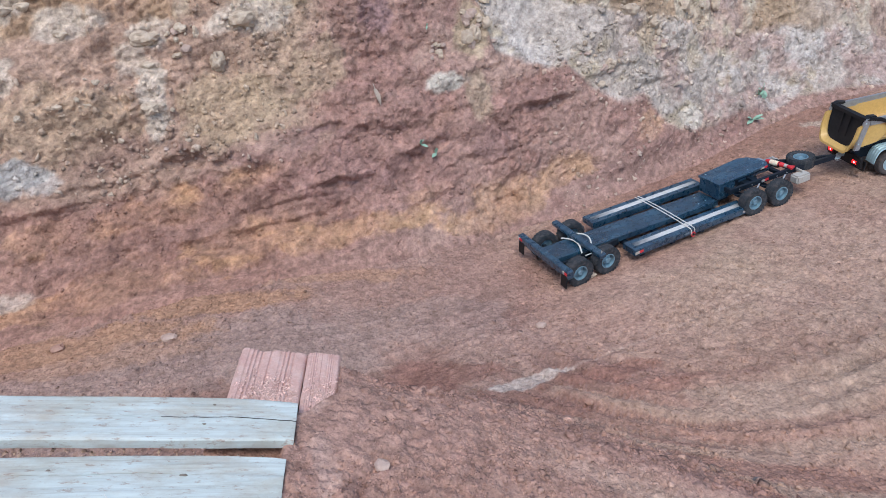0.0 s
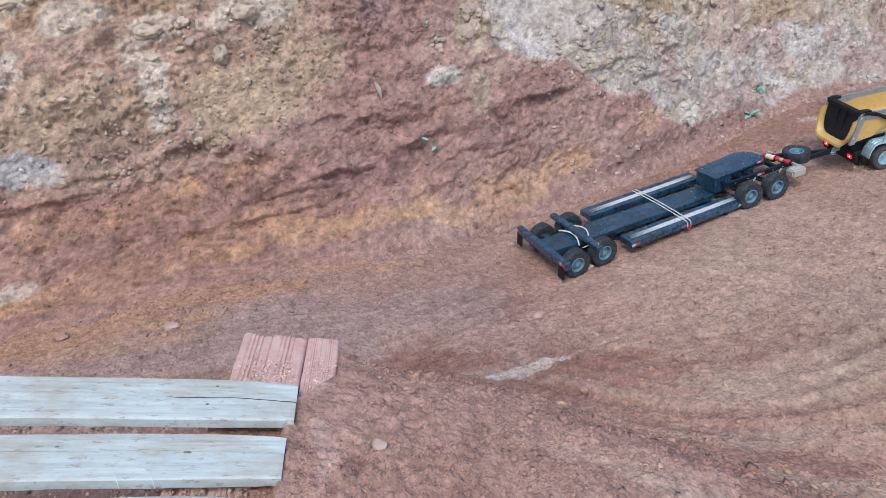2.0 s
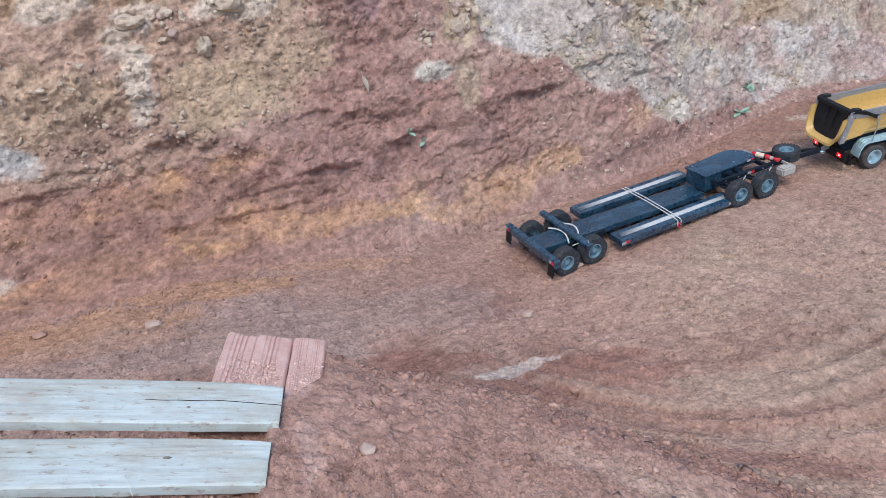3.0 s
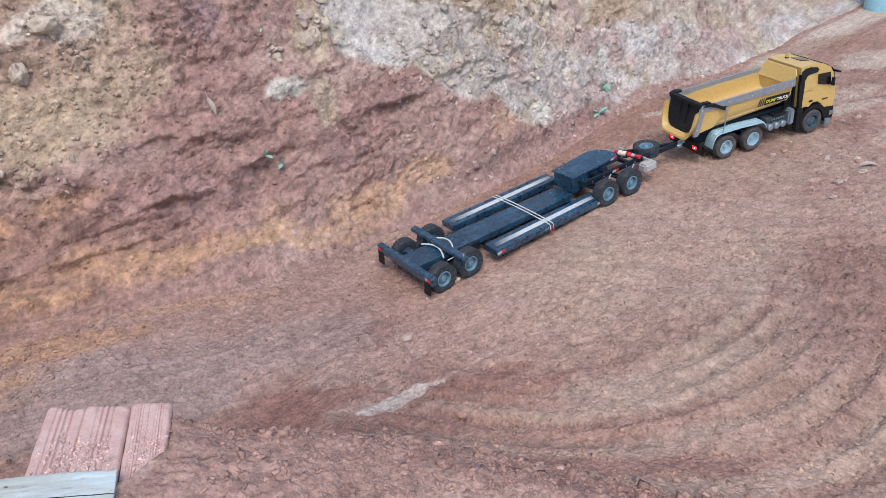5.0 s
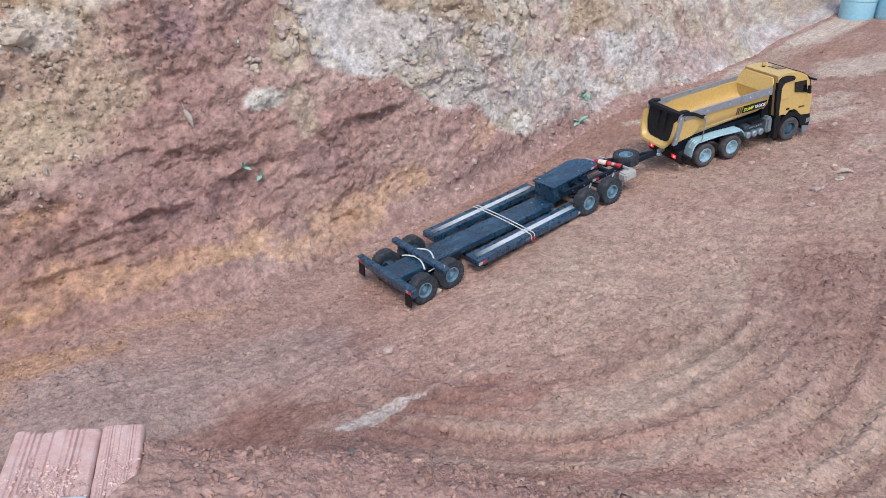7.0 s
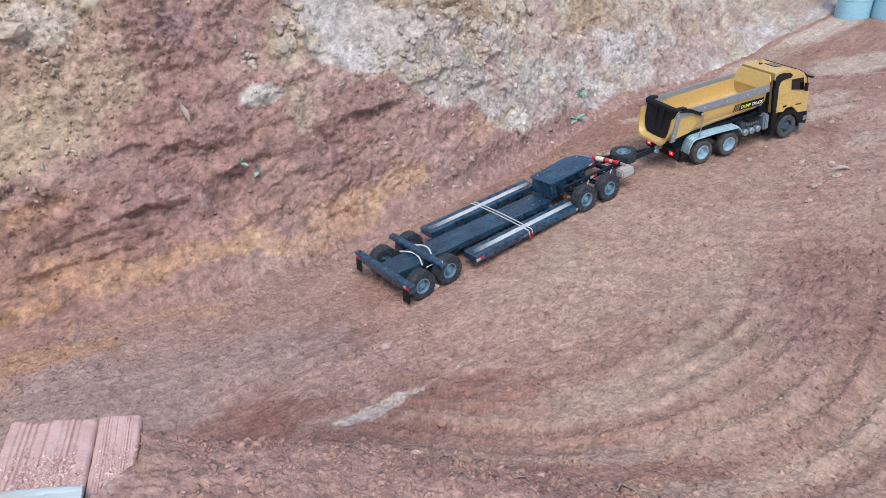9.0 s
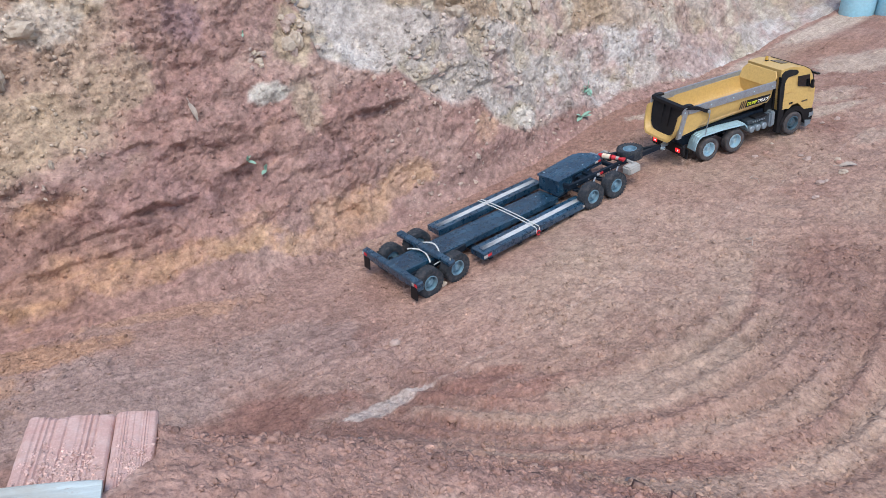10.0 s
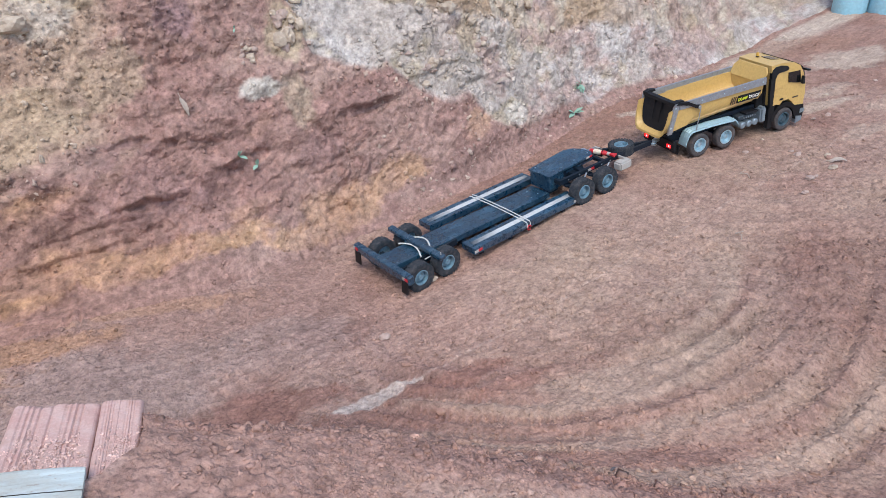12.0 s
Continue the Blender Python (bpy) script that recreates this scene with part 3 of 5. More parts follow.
def bank():
    x, s = np.meshgrid(XS, bank_rows())
    off, up = bank_profile(x, s)
    dz, dy = np.gradient(up, axis=0), np.gradient(off, axis=0)
    n = np.hypot(dz, dy)
    d = bank_detail(x, s)
    y, z = foot(x) + off - d * dz / n, up + d * dy / n
    base = ground_height(x[:1], foot(x[:1]))
    z = z + (base - lane_rise(x[:1])) * (1 - smooth(0, .12, s)) + lane_rise(x)
    y = y + 40 * smooth(4, 90, s)
    ob = sheet("embankment", x, y, z, bank_tone(x, s), BANK_SOIL)
    return tagged(ob, "steep cut bank of red, orange and pale crumbling earth", "embankment", kind="structure")


ground()
bank()
# ---- building blocks ----
def part(name, bm, mat, parent, label="", bevel=0.0, soft=False, seg=1):
    """Links a bmesh as one mesh under a thing or a part."""
    if bevel:
        edges = [e for e in bm.edges if len(e.link_faces) == 2 and e.calc_face_angle(0) > .5]
        bmesh.ops.bevel(bm, geom=edges, offset=bevel, segments=seg, affect="EDGES", clamp_overlap=True)
    bmesh.ops.recalc_face_normals(bm, faces=bm.faces)
    me = bpy.data.meshes.new(name)
    bm.to_mesh(me)
    bm.free()
    me.materials.append(mat)
    if soft:
        me.shade_smooth()
        me.set_sharp_from_angle(angle=radians(35))
    ob = new(name, me)
    ob.parent = parent
    return tagged(ob, label) if label else ob


def thing(name, m, label, category, group=""):
    ob = new(name)
    ob.empty_display_size = .05
    ob.matrix_world = m
    return tagged(ob, label, category, group)


def twin(ob, m, parent):
    """A repeat of a part with its pieces, on the same meshes."""
    made = {}
    for o in (ob, *ob.children_recursive):
        made[o] = o.copy()
        scene.collection.objects.link(made[o])
        made[o].parent = made.get(o.parent, parent)
    made[ob].matrix_basis = m
    return made[ob]


def box(bm, x0, x1, y0, y1, z0, z1, m=None):
    t = Matrix.Translation(((x0 + x1) / 2, (y0 + y1) / 2, (z0 + z1) / 2)) @ Matrix.Diagonal((x1 - x0, y1 - y0, z1 - z0, 1))
    bmesh.ops.create_cube(bm, size=1, matrix=(m or Matrix()) @ t)
    return bm


def prism(bm, outline, a, b, axis="y", m=None, shrink=1.0):
    """An outline, in the two other axes, drawn out from a to b."""
    def at(p, q, c):
        v = {"y": (p, c, q), "x": (c, p, q), "z": (p, q, c)}[axis]
        return (m @ Vector(v)) if m else v
    cx, cy = sum(p for p, q in outline) / len(outline), sum(q for p, q in outline) / len(outline)
    lo = [bm.verts.new(at(p, q, a)) for p, q in outline]
    hi = [bm.verts.new(at(cx + (p - cx) * shrink, cy + (q - cy) * shrink, b)) for p, q in outline]
    bm.faces.new(lo)
    bm.faces.new(hi[::-1])
    n = len(outline)
    for i in range(n):
        bm.faces.new((lo[i], hi[i], hi[(i + 1) % n], lo[(i + 1) % n]))
    return bm


def rod(bm, a, b, r, seg=10, r2=None):
    a, b = Vector(a), Vector(b)
    turn = (b - a).to_track_quat("Z", "Y").to_matrix().to_4x4()
    bmesh.ops.create_cone(bm, cap_ends=True, segments=seg, radius1=r, radius2=r if r2 is None else r2, depth=(b - a).length,
                          matrix=Matrix.Translation((a + b) / 2) @ turn)
    return bm


def lathe(bm, profile, seg=32):
    """A closed profile of (radius, along y) turned round the y axis."""
    rings = []
    for k in range(seg):
        a = 2 * math.pi * k / seg
        rings.append([bm.verts.new((r * math.cos(a), y, r * math.sin(a))) for r, y in profile])
    n = len(profile)
    for k in range(seg):
        p, q = rings[k], rings[(k + 1) % seg]
        for i in range(n):
            j = (i + 1) % n
            bm.faces.new((p[i], p[j], q[j], q[i]))
    return bm


def open_lathe(bm, profile, seg=32):
    """A profile that starts and ends on the y axis, turned round it."""
    rings = []
    ends = [bm.verts.new((0, profile[0][1], 0)), bm.verts.new((0, profile[-1][1], 0))]
    mid = profile[1:-1]
    for k in range(seg):
        a = 2 * math.pi * k / seg
        rings.append([bm.verts.new((r * math.cos(a), y, r * math.sin(a))) for r, y in mid])
    for k in range(seg):
        p, q = rings[k], rings[(k + 1) % seg]
        bm.faces.new((ends[0], q[0], p[0]))
        bm.faces.new((ends[1], p[-1], q[-1]))
        for i in range(len(mid) - 1):
            bm.faces.new((p[i], q[i], q[i + 1], p[i + 1]))
    return bm


def tube(bm, pts, r, seg=8):
    """A round cord through the points."""
    pts = [Vector(p) for p in pts]
    rings = []
    for i, p in enumerate(pts):
        d = (pts[min(i + 1, len(pts) - 1)] - pts[max(i - 1, 0)]).normalized()
        side = d.cross(Vector((.13, .27, .95))).normalized()
        up = d.cross(side)
        rings.append([bm.verts.new(p + r * (math.cos(2 * math.pi * k / seg) * side + math.sin(2 * math.pi * k / seg) * up)) for k in range(seg)])
    for p, q in zip(rings, rings[1:]):
        for k in range(seg):
            bm.faces.new((p[k], p[(k + 1) % seg], q[(k + 1) % seg], q[k]))
    bm.faces.new(rings[0])
    bm.faces.new(rings[-1][::-1])
    return bm


def lettering(name, text, size, m, mat, parent, shear=.0, label=""):
    cu = bpy.data.curves.new(name, "FONT")
    cu.body, cu.size, cu.extrude, cu.shear, cu.space_character, cu.offset = text, size, .0003, shear, 1.0, size * .018
    tmp = new(name + "_source", cu)
    bpy.context.view_layer.update()
    me = bpy.data.meshes.new_from_object(tmp.evaluated_get(bpy.context.evaluated_depsgraph_get()))
    bpy.data.objects.remove(tmp)
    me.name = name
    me.materials.clear()
    me.materials.append(mat)
    ob = new(name, me)
    ob.parent = parent
    ob.matrix_basis = m
    return tagged(ob, label) if label else ob


def wheel(parent, m, radius, width, tread, rim_mat, hub_scale=.56, lugs=0, bolts=8, lug_rows=2, dish=.25):
    """wheel > tyre, rim; its outer face looks to -y."""
    h, r = width / 2, radius
    hub = part("wheel", open_lathe(bmesh.new(), [(0, -h * .75), (r * .16, -h * .75), (r * .2, -h * .5), (r * .2, h * .4), (0, h * .4)], 16), rim_mat, parent, soft=True)
    hub.matrix_basis = m
    bm = lathe(bmesh.new(), [(r * hub_scale, -h * .82), (r * .70, -h * .98), (r * .86, -h), (r * .955, -h * .86), (r * .985 if lugs else r, -h * .55), (r * .985 if lugs else r, h * .55), (r * .955, h * .86), (r * .86, h), (r * .70, h * .98), (r * hub_scale, h * .82)], 40)
    for row in range(lug_rows if lugs else 0):
        for k in range(lugs):
            a = 2 * math.pi * (k + .5 * (row % 2)) / lugs
            y0 = -h * 1.02 + row * (2.04 * h / lug_rows)
            skew = .35 if row % 2 else -.35
            mm = Matrix.Rotation(-a, 4, "Y") @ Matrix.Translation((r * .965, y0 + h * 1.02 / lug_rows, 0)) @ Matrix.Rotation(skew, 4, "X")
            box(bm, -.045 * r, .034 * r, -h * .80 / lug_rows, h * .80 / lug_rows, -r * 1.55 / lugs, r * 1.55 / lugs, mm)
            if lug_rows == 2:
                mm = Matrix.Rotation(-a, 4, "Y") @ Matrix.Translation((r * .91, (-1 if row == 0 else 1) * h * .96, 0))
                box(bm, -.06 * r, .05 * r, -h * .08, h * .08, -r * 1.5 / lugs, r * 1.5 / lugs, mm)
    part("tyre", bm, tread, hub, soft=True)
    q = r * hub_scale
    bm = lathe(bmesh.new(), [(q * 1.02, -h * .86), (q * .9, -h * .9), (q * .84, -h * .55), (q * .80, h * .05), (q * .68, h * .05), (q * .62, -h * dish), (q * .3, -h * (dish + .15)), (q * .3, h * .2), (q * .9, h * .2), (q * 1.02, h * .6)], 32)
    for k in range(bolts):
        a = 2 * math.pi * k / bolts
        rod(bm, (q * .5 * math.cos(a), -h * (dish + .3), q * .5 * math.sin(a)), (q * .5 * math.cos(a), -h * (dish - .1), q * .5 * math.sin(a)), q * .07, 6)
    part("rim", bm, rim_mat, hub, soft=True)
    return hub


def sticker(parent, x, y, z, length, height, face_y, first=WHITE, second=RED, m=None):
    """A reflector strip, half red, half white, on a side that looks to -y or +y."""
    a = part("reflector", box(bmesh.new(), x - length / 2, x, y - .0008, y + .0008, z - height / 2, z + height / 2), first, parent, "red and white reflector strip")
    part("reflector_end", box(bmesh.new(), x, x + length / 2, y - .0008, y + .0008, z - height / 2, z + height / 2), second, a)
    return a
# ---- dump truck ----
TAIL = material("lit_tail_lamp", (.6, .02, .01), .3)
TAIL.node_tree.nodes["Principled BSDF"].inputs["Emission Color"].default_value = (1, .012, .02, 1)
TAIL.node_tree.nodes["Principled BSDF"].inputs["Emission Strength"].default_value = .8
BULB = material("lit_bulb", (.9, .3, .3), .3)
BULB.node_tree.nodes["Principled BSDF"].inputs["Emission Color"].default_value = (1, .30, .34, 1)
BULB.node_tree.nodes["Principled BSDF"].inputs["Emission Strength"].default_value = 2.2
LIME = material("lime_print", (.55, .62, .03), .5)
PRINT = material("white_print", (.75, .75, .72), .5)
INK = material("dark_print", (.06, .045, .03), .5)
FENDER = worn("pale_fender_plastic", (.36, .54, .60), (.36, .38, .37), .36, .35, 45, .4)
BED_FLOOR = worn("scuffed_yellow_paint", (.56, .37, .15), (.60, .48, .28), .5, 0, 9, .8, .1)


def dump_truck():
    t = thing("dump_truck", TRUCK_POSE, "yellow radio-controlled dump truck with empty tipping body on earth", "toy truck")
    # chassis
    bm = bmesh.new()
    for s in (-1, 1):
        box(bm, -.105, .45, s * .034 - .006, s * .034 + .006, .062, .10)
    for x in (-.10, 0, .1157, .2, .33, .44):
        box(bm, x - .008, x + .008, -.034, .034, .066, .094)
    chassis = part("chassis", bm, FRAME_BLACK, t, "black chassis frame", .0015)
    for x in (0, .1157, .3787):
        part("axle", rod(bmesh.new(), (x, -.07, .0427), (x, .07, .0427), .008), FRAME_BLACK, chassis)
    part("subframe", box(bmesh.new(), -.10, .29, -.05, .05, .101, .116), FRAME_BLACK, chassis, bevel=.002)
    bm = box(bmesh.new(), -.112, -.098, -.083, .083, .042, .082)
    tail = part("rear_bumper", bm, BLACK, t, "black rear bumper bar", .003)
    for s in (-1, 1):
        housing = part("lamp_housing", box(bmesh.new(), -.1155, -.1105, s * .062 - .019, s * .062 + .019, .050, .076), BLACK, tail, "black lamp housing", .002)
        part("tail_lamp", box(bmesh.new(), -.1185, -.1150, s * .062 - .011, s * .062 + .011, .0565, .0700), TAIL, housing, "lit red tail lamp", .0025)
        bulb = part("bulb", open_lathe(bmesh.new(), [(0, -.0016), (.0026, -.0010), (.0034, .0008), (0, .0012)], 12), BULB, housing, "bright lit bulb", soft=True)
        bulb.matrix_basis = pose(-.1188, s * .062 - .003, .0640, 0, 0, -90)
        flap = part("mud_flap", prism(bmesh.new(), [(-.088, .06), (-.084, .06), (-.090, .030), (-.094, .030)], s * .062 - .02, s * .062 + .02), BLACK, t)
    hitch = part("tow_hook", prism(bmesh.new(), [(-.112, .078), (-.135, .070), (-.140, .058), (-.134, .052), (-.126, .062), (-.112, .062)], -.006, .006), CHROME, t, "bright steel tow hook", .002)
    part("hook_wire", tube(bmesh.new(), [(-.135 + .008 * math.cos(a), -.004 + .011 * math.sin(a), .060 - .006 * math.sin(a / 2)) for a in np.linspace(0, 5.2, 18)], .0015), ROPE, hitch)

    # tipping body: a half-round tub with thick walls
    shape = ((1, 0), (.995, .30), (.975, .52), (.86, .86), (.70, .985), (.45, 1.0), (0, 1.0))
    shape = shape + tuple((-p, q) for p, q in shape[-2::-1])
    n = len(shape) - 1
    def section(w, top, bottom, k=1.0):
        return [(w * p, top - (top - bottom) * q) for p, q in shape]
    def loft(bm, stations, k):
        rings = [[bm.verts.new((x + lean * (z - top), y, z)) for y, z in section(w, top, bottom, k)] for x, w, top, bottom, lean in stations]
        for p, q in zip(rings, rings[1:]):
            for i in range(n):
                bm.faces.new((p[i], p[i + 1], q[i + 1], q[i]))
        return rings
    stations = [(-.108, .0855, .2, .112, .26), (-.06, .0850, .202, .118, .1), (.09, .083, .206, .128, 0), (.24, .081, .208, .133, 0), (.274, .079, .208, .160, -.05)]
    bm = bmesh.new()
    outer, inner = loft(bm, stations, 1.0), loft(bm, [(x, w - .004, tp, b + .004, l) for x, w, tp, b, l in stations], 1.0)
    for a, b in ((outer[0], inner[0]), (outer[-1], inner[-1])):
        for i in range(n):
            bm.faces.new((a[i], a[i + 1], b[i + 1], b[i]))
    for i in (0, n):
        for k in range(len(stations) - 1):
            bm.faces.new((outer[k][i], outer[k + 1][i], inner[k + 1][i], inner[k][i]))
    body = part("dump_body", bm, YELLOW, t, "yellow half-round tipping body", soft=True)
    # worn floor inside
    bm = bmesh.new()
    lo = [[bm.verts.new((x, y, zb)) for y in np.linspace(-w * .955, w * .955, 7)] for x, w, zb in ((-.095, .0815, .146), (.0, .081, .149), (.12, .079, .153), (.262, .077, .157))]
    for p, q in zip(lo, lo[1:]):
        for i in range(6):
            bm.faces.new((p[i], p[i + 1], q[i + 1], q[i]))
    r = bmesh.ops.extrude_face_region(bm, geom=bm.faces[:])
    bmesh.ops.translate(bm, verts=[v for v in r["geom"] if isinstance(v, bmesh.types.BMVert)], vec=(0, 0, -.008))
    part("bed_floor", bm, BED_FLOOR, body, "scuffed pale yellow bed floor", .001)
    # front wall and sloping headboard
    bm = prism(bmesh.new(), [(-.078, .206), (.078, .206), (.076, .165), (.06, .14), (-.06, .14), (-.076, .165)], .268, .274, "x")
    part("front_wall", bm, YELLOW, body, bevel=.001)
    bm = prism(bmesh.new(), [(-.080, .203), (-.080, .234), (-.066, .250), (.066, .250), (.080, .234), (.080, .203)], .266, .271, "x")
    for v in bm.verts:
        v.co.x += (v.co.z - .203) * .55
    part("headboard", bm, YELLOW, body, "sloping yellow cab guard with cut corners", .001)
    for s in (-1, 1):
        rail = part("side_rail", prism(bmesh.new(), [(-.100, .1985), (.277, .199), (.277, .224), (-.100, .2205)], s * .0805, s * .0885), STEEL, body, "grey steel side rail", .002)
        for x in (-.07, -.005, .09, .18, .262):
            part("rivet", open_lathe(bmesh.new(), [(0, -.0015), (.0022, -.0012), (.003, 0), (0, 0)], 10), CHROME, rail).matrix_basis = pose(x, s * .0886, .2105, 0, 0, 0 if s < 0 else 180)
        post = part("tail_post", prism(bmesh.new(), [(-.097, .223), (-.117, .223), (-.143, .118), (-.126, .118)], s * .0795, s * .0885), STEEL, body, "grey steel tail post", .002)
        for z in (.208, .14):
            part("rivet", open_lathe(bmesh.new(), [(0, -.0015), (.0022, -.0012), (.003, 0), (0, 0)], 10), CHROME, post).matrix_basis = pose(-.113 - (.215 - z) * .25, s * .0886, z, 0, 0, 0 if s < 0 else 180)
        skirt = [(-.126, .195), (-.05, .197), (-.035, .16), (-.062, .134), (-.122, .125)]
        part("side_skirt", prism(bmesh.new(), skirt, s * .079, s * .085), YELLOW, body, bevel=.002)
        arm = [(-.113, .219), (-.098, .226), (-.066, .221), (-.030, .202), (-.016, .199), (-.011, .192), (-.018, .186), (-.034, .191), (-.060, .206), (-.09, .215)]
        hinge = part("tailgate_arm", prism(bmesh.new(), arm, s * .083, s * .0935), BLACK, body, "black tailgate hinge arm", .002)
        part("arm_pin", rod(bmesh.new(), (-.018, s * .084, .191), (-.018, s * .0965, .191), .0065, 12), STEEL, hinge, bevel=.001)
        part("ladder_rod", rod(bmesh.new(), (-.012, s * .093, .188), (-.026, s * .0925, .104), .0017, 8), STEEL, body, "thin steel rod")
    # tailgate: black, dished, with two ribs and a top bar
    bm = bmesh.new()
    def gate(w0, z0, z1, x0, x1, k):
        pts = []
        for i in range(13):
            a = math.pi * i / 12
            c, s_ = math.cos(a), math.sin(a)
            y = w0 * math.copysign(abs(c) ** .45, c)
            z = z0 - (z0 - z1) * abs(s_) ** .8
            pts.append(bm.verts.new((x0 + (x1 - x0) * (z0 - z) / (z0 - z1) + k, y, z)))
        return pts
    a, b = gate(.0745, .220, .116, -.112, -.136, -.005), gate(.067, .218, .124, -.112, -.134, -.001)
    c = gate(.0745, .220, .116, -.112, -.136, .006)
    for p, q in ((a, b), (a, c)):
        for i in range(12):
            bm.faces.new((p[i], p[i + 1], q[i + 1], q[i]))
        bm.faces.new((p[0], p[-1], q[-1], q[0]))
    bm.faces.new(b)
    bm.faces.new(c[::-1])
    gate_ob = part("tailgate", bm, BLACK, body, "black plastic tailgate", soft=True)
    for y in (-.018, .018):
        part("rib", prism(bmesh.new(), [(-.113, .222), (-.118, .222), (-.132, .143), (-.126, .143)], y - .002, y + .002), BLACK, gate_ob)
    bm = prism(bmesh.new(), [(-.098, .213), (-.120, .213), (-.118, .2235), (-.104, .2255)], -.083, .083)
    part("tailgate_bar", bm, BLACK, gate_ob, bevel=.003)
    for s in (-1, 1):
        part("tailgate_corner", prism(bmesh.new(), [(-.118, .225), (-.100, .2295), (-.080, .2275), (-.078, .221), (-.118, .218)], s * .068, s * .0865), BLACK, gate_ob, bevel=.003)
    # flared lip below the gate
    bm = bmesh.new()
    lip = [(-.112, .084, .205, .112, .28), (-.138, .086, .196, .101, .25)]
    o, i_ = loft(bm, lip, 1.0), loft(bm, [(x, w - .006, tp, bt + .007, l) for x, w, tp, bt, l in lip], 1.0)
    for p, q in ((o[0], i_[0]), (o[-1], i_[-1])):
        for k in range(n):
            bm.faces.new((p[k], p[k + 1], q[k + 1], q[k]))
    part("tail_lip", bm, YELLOW, body, "flared yellow tail lip", soft=True)
    # sign on both flanks
    for s in (-1, 1):
        sign = part("side_sign", prism(bmesh.new(), [(.150, .159), (.246, .158), (.262, .182), (.158, .184)], s * .0832, s * .0846), BLACK, body, "black sign reading dump truck")
        for k in range(3):
            part("sign_bar", prism(bmesh.new(), [(.124 + k * .008, .158), (.1275 + k * .008, .158), (.1355 + k * .008, .184), (.132 + k * .008, .184)], s * .0832, s * .0844), INK, sign)
        if s < 0:
            lettering("lettering", "DUMP", .0158, pose(.1565, -.0848, .1645, 90, 0, 0) @ Matrix.Rotation(radians(-.4), 4, "Z"), LIME, sign, .2, "lime green letters")
            lettering("lettering", "TRUCK", .0153, pose(.2035, -.0848, .1640, 90, 0, 0) @ Matrix.Rotation(radians(-.4), 4, "Z"), PRINT, sign, .2, "white letters")

    # cab
    side = [(.305, .262), (.302, .17), (.308, .108), (.338, .108), (.352, .104), (.366, .116), (.392, .116), (.410, .102), (.420, .086), (.466, .080), (.470, .118), (.466, .158), (.452, .205), (.436, .236), (.408, .253), (.35, .264)]
    cab = part("cab", prism(bmesh.new(), side, -.0885, .0885), YELLOW, t, "yellow cab", .006, True, 2)
    part("roof_hatch", prism(bmesh.new(), [(.351, .262), (.389, .2545), (.390, .2582), (.352, .2662)], -.027, .021), GLASS, cab, "dark roof hatch", .001)
    be = part("beacon", rod(bmesh.new(), (.343, .030, .262), (.343, .030, .268), .0065, 14), BLACK, cab)
    part("beacon_lens", open_lathe(bmesh.new(), [(0, 0), (.0055, 0), (.0055, .010), (.004, .0125), (0, .0125)], 14), AMBER, be, "amber beacon lens", soft=True).matrix_basis = pose(.343, .030, .2608, 90, 0, 0)
    part("roof_trim", prism(bmesh.new(), [(.404, .2535), (.434, .2375), (.4375, .2395), (.406, .2560)], -.080, .080), BLACK, cab, "black trim along the roof's front", .001)
    part("windscreen", prism(bmesh.new(), [(.4695, .160), (.4555, .206), (.4405, .2345), (.4365, .233), (.450, .205), (.4635, .158)], -.078, .078), GLASS, cab, "dark windscreen", .001)
    visor = [(.434, .2390), (.448, .2310), (.459, .2190), (.456, .217), (.444, .2290), (.432, .2360)]
    part("sun_visor", prism(bmesh.new(), visor, -.083, .083), BLACK, cab, "black sun visor", .002)
    bump_ = part("front_bumper", prism(bmesh.new(), [(.418, .084), (.470, .079), (.474, .055), (.470, .028), (.442, .020), (.432, .040), (.426, .066)], -.0895, .0895), BLACK, t, "black front bumper", .004)
    for s in (-1, 1):
        part("headlamp", prism(bmesh.new(), [(.474, .064), (.475, .05), (.455, .046), (.455, .064)], s * .066, s * .0902), SILVER, bump_, "silver headlamp", .002)
        part("bumper_step", prism(bmesh.new(), [(.437, .040), (.466, .034), (.466, .018), (.440, .012)], s * .072, s * .0915), SILVER, bump_, "silver step corner", .002)
        # side fairing and roof wrap
        part("rear_fairing", prism(bmesh.new(), [(.304, .236), (.318, .244), (.322, .236), (.319, .18), (.318, .104), (.304, .104), (.300, .15), (.299, .20)], s * .080, s * .0905), BLACK, cab, "black rear cab fairing", .003)
        part("roof_wrap", prism(bmesh.new(), [(.303, .232), (.309, .247), (.322, .2545), (.345, .2555), (.374, .2485), (.382, .239), (.376, .231), (.336, .2295), (.327, .224), (.321, .212), (.303, .212)], s * .078, s * .0915), BLACK, cab, "black roof side wrap", .004)
        part("side_window", prism(bmesh.new(), [(.381, .221), (.436, .217), (.443, .167), (.383, .183)], s * .0878, s * .0892), GLASS, cab, "dark side window")
        part("window_seal", prism(bmesh.new(), [(.450, .222), (.453, .222), (.463, .160), (.460, .158)], s * .0878, s * .0896), BLACK, cab)
        mir = part("door_mirror", prism(bmesh.new(), [(.438, .196), (.445, .196), (.443, .166), (.436, .167)], s * .094, s * .104), BLACK, cab, "black door mirror", .002)
        part("mirror_arm", rod(bmesh.new(), (.441, s * .086, .176), (.441, s * .098, .176), .0018), BLACK, mir)
        part("front_mirror", prism(bmesh.new(), [(.452, .222), (.470, .217), (.469, .211), (.454, .214)], s * .080, s * .104), BLACK, cab, "black kerb mirror", .002)
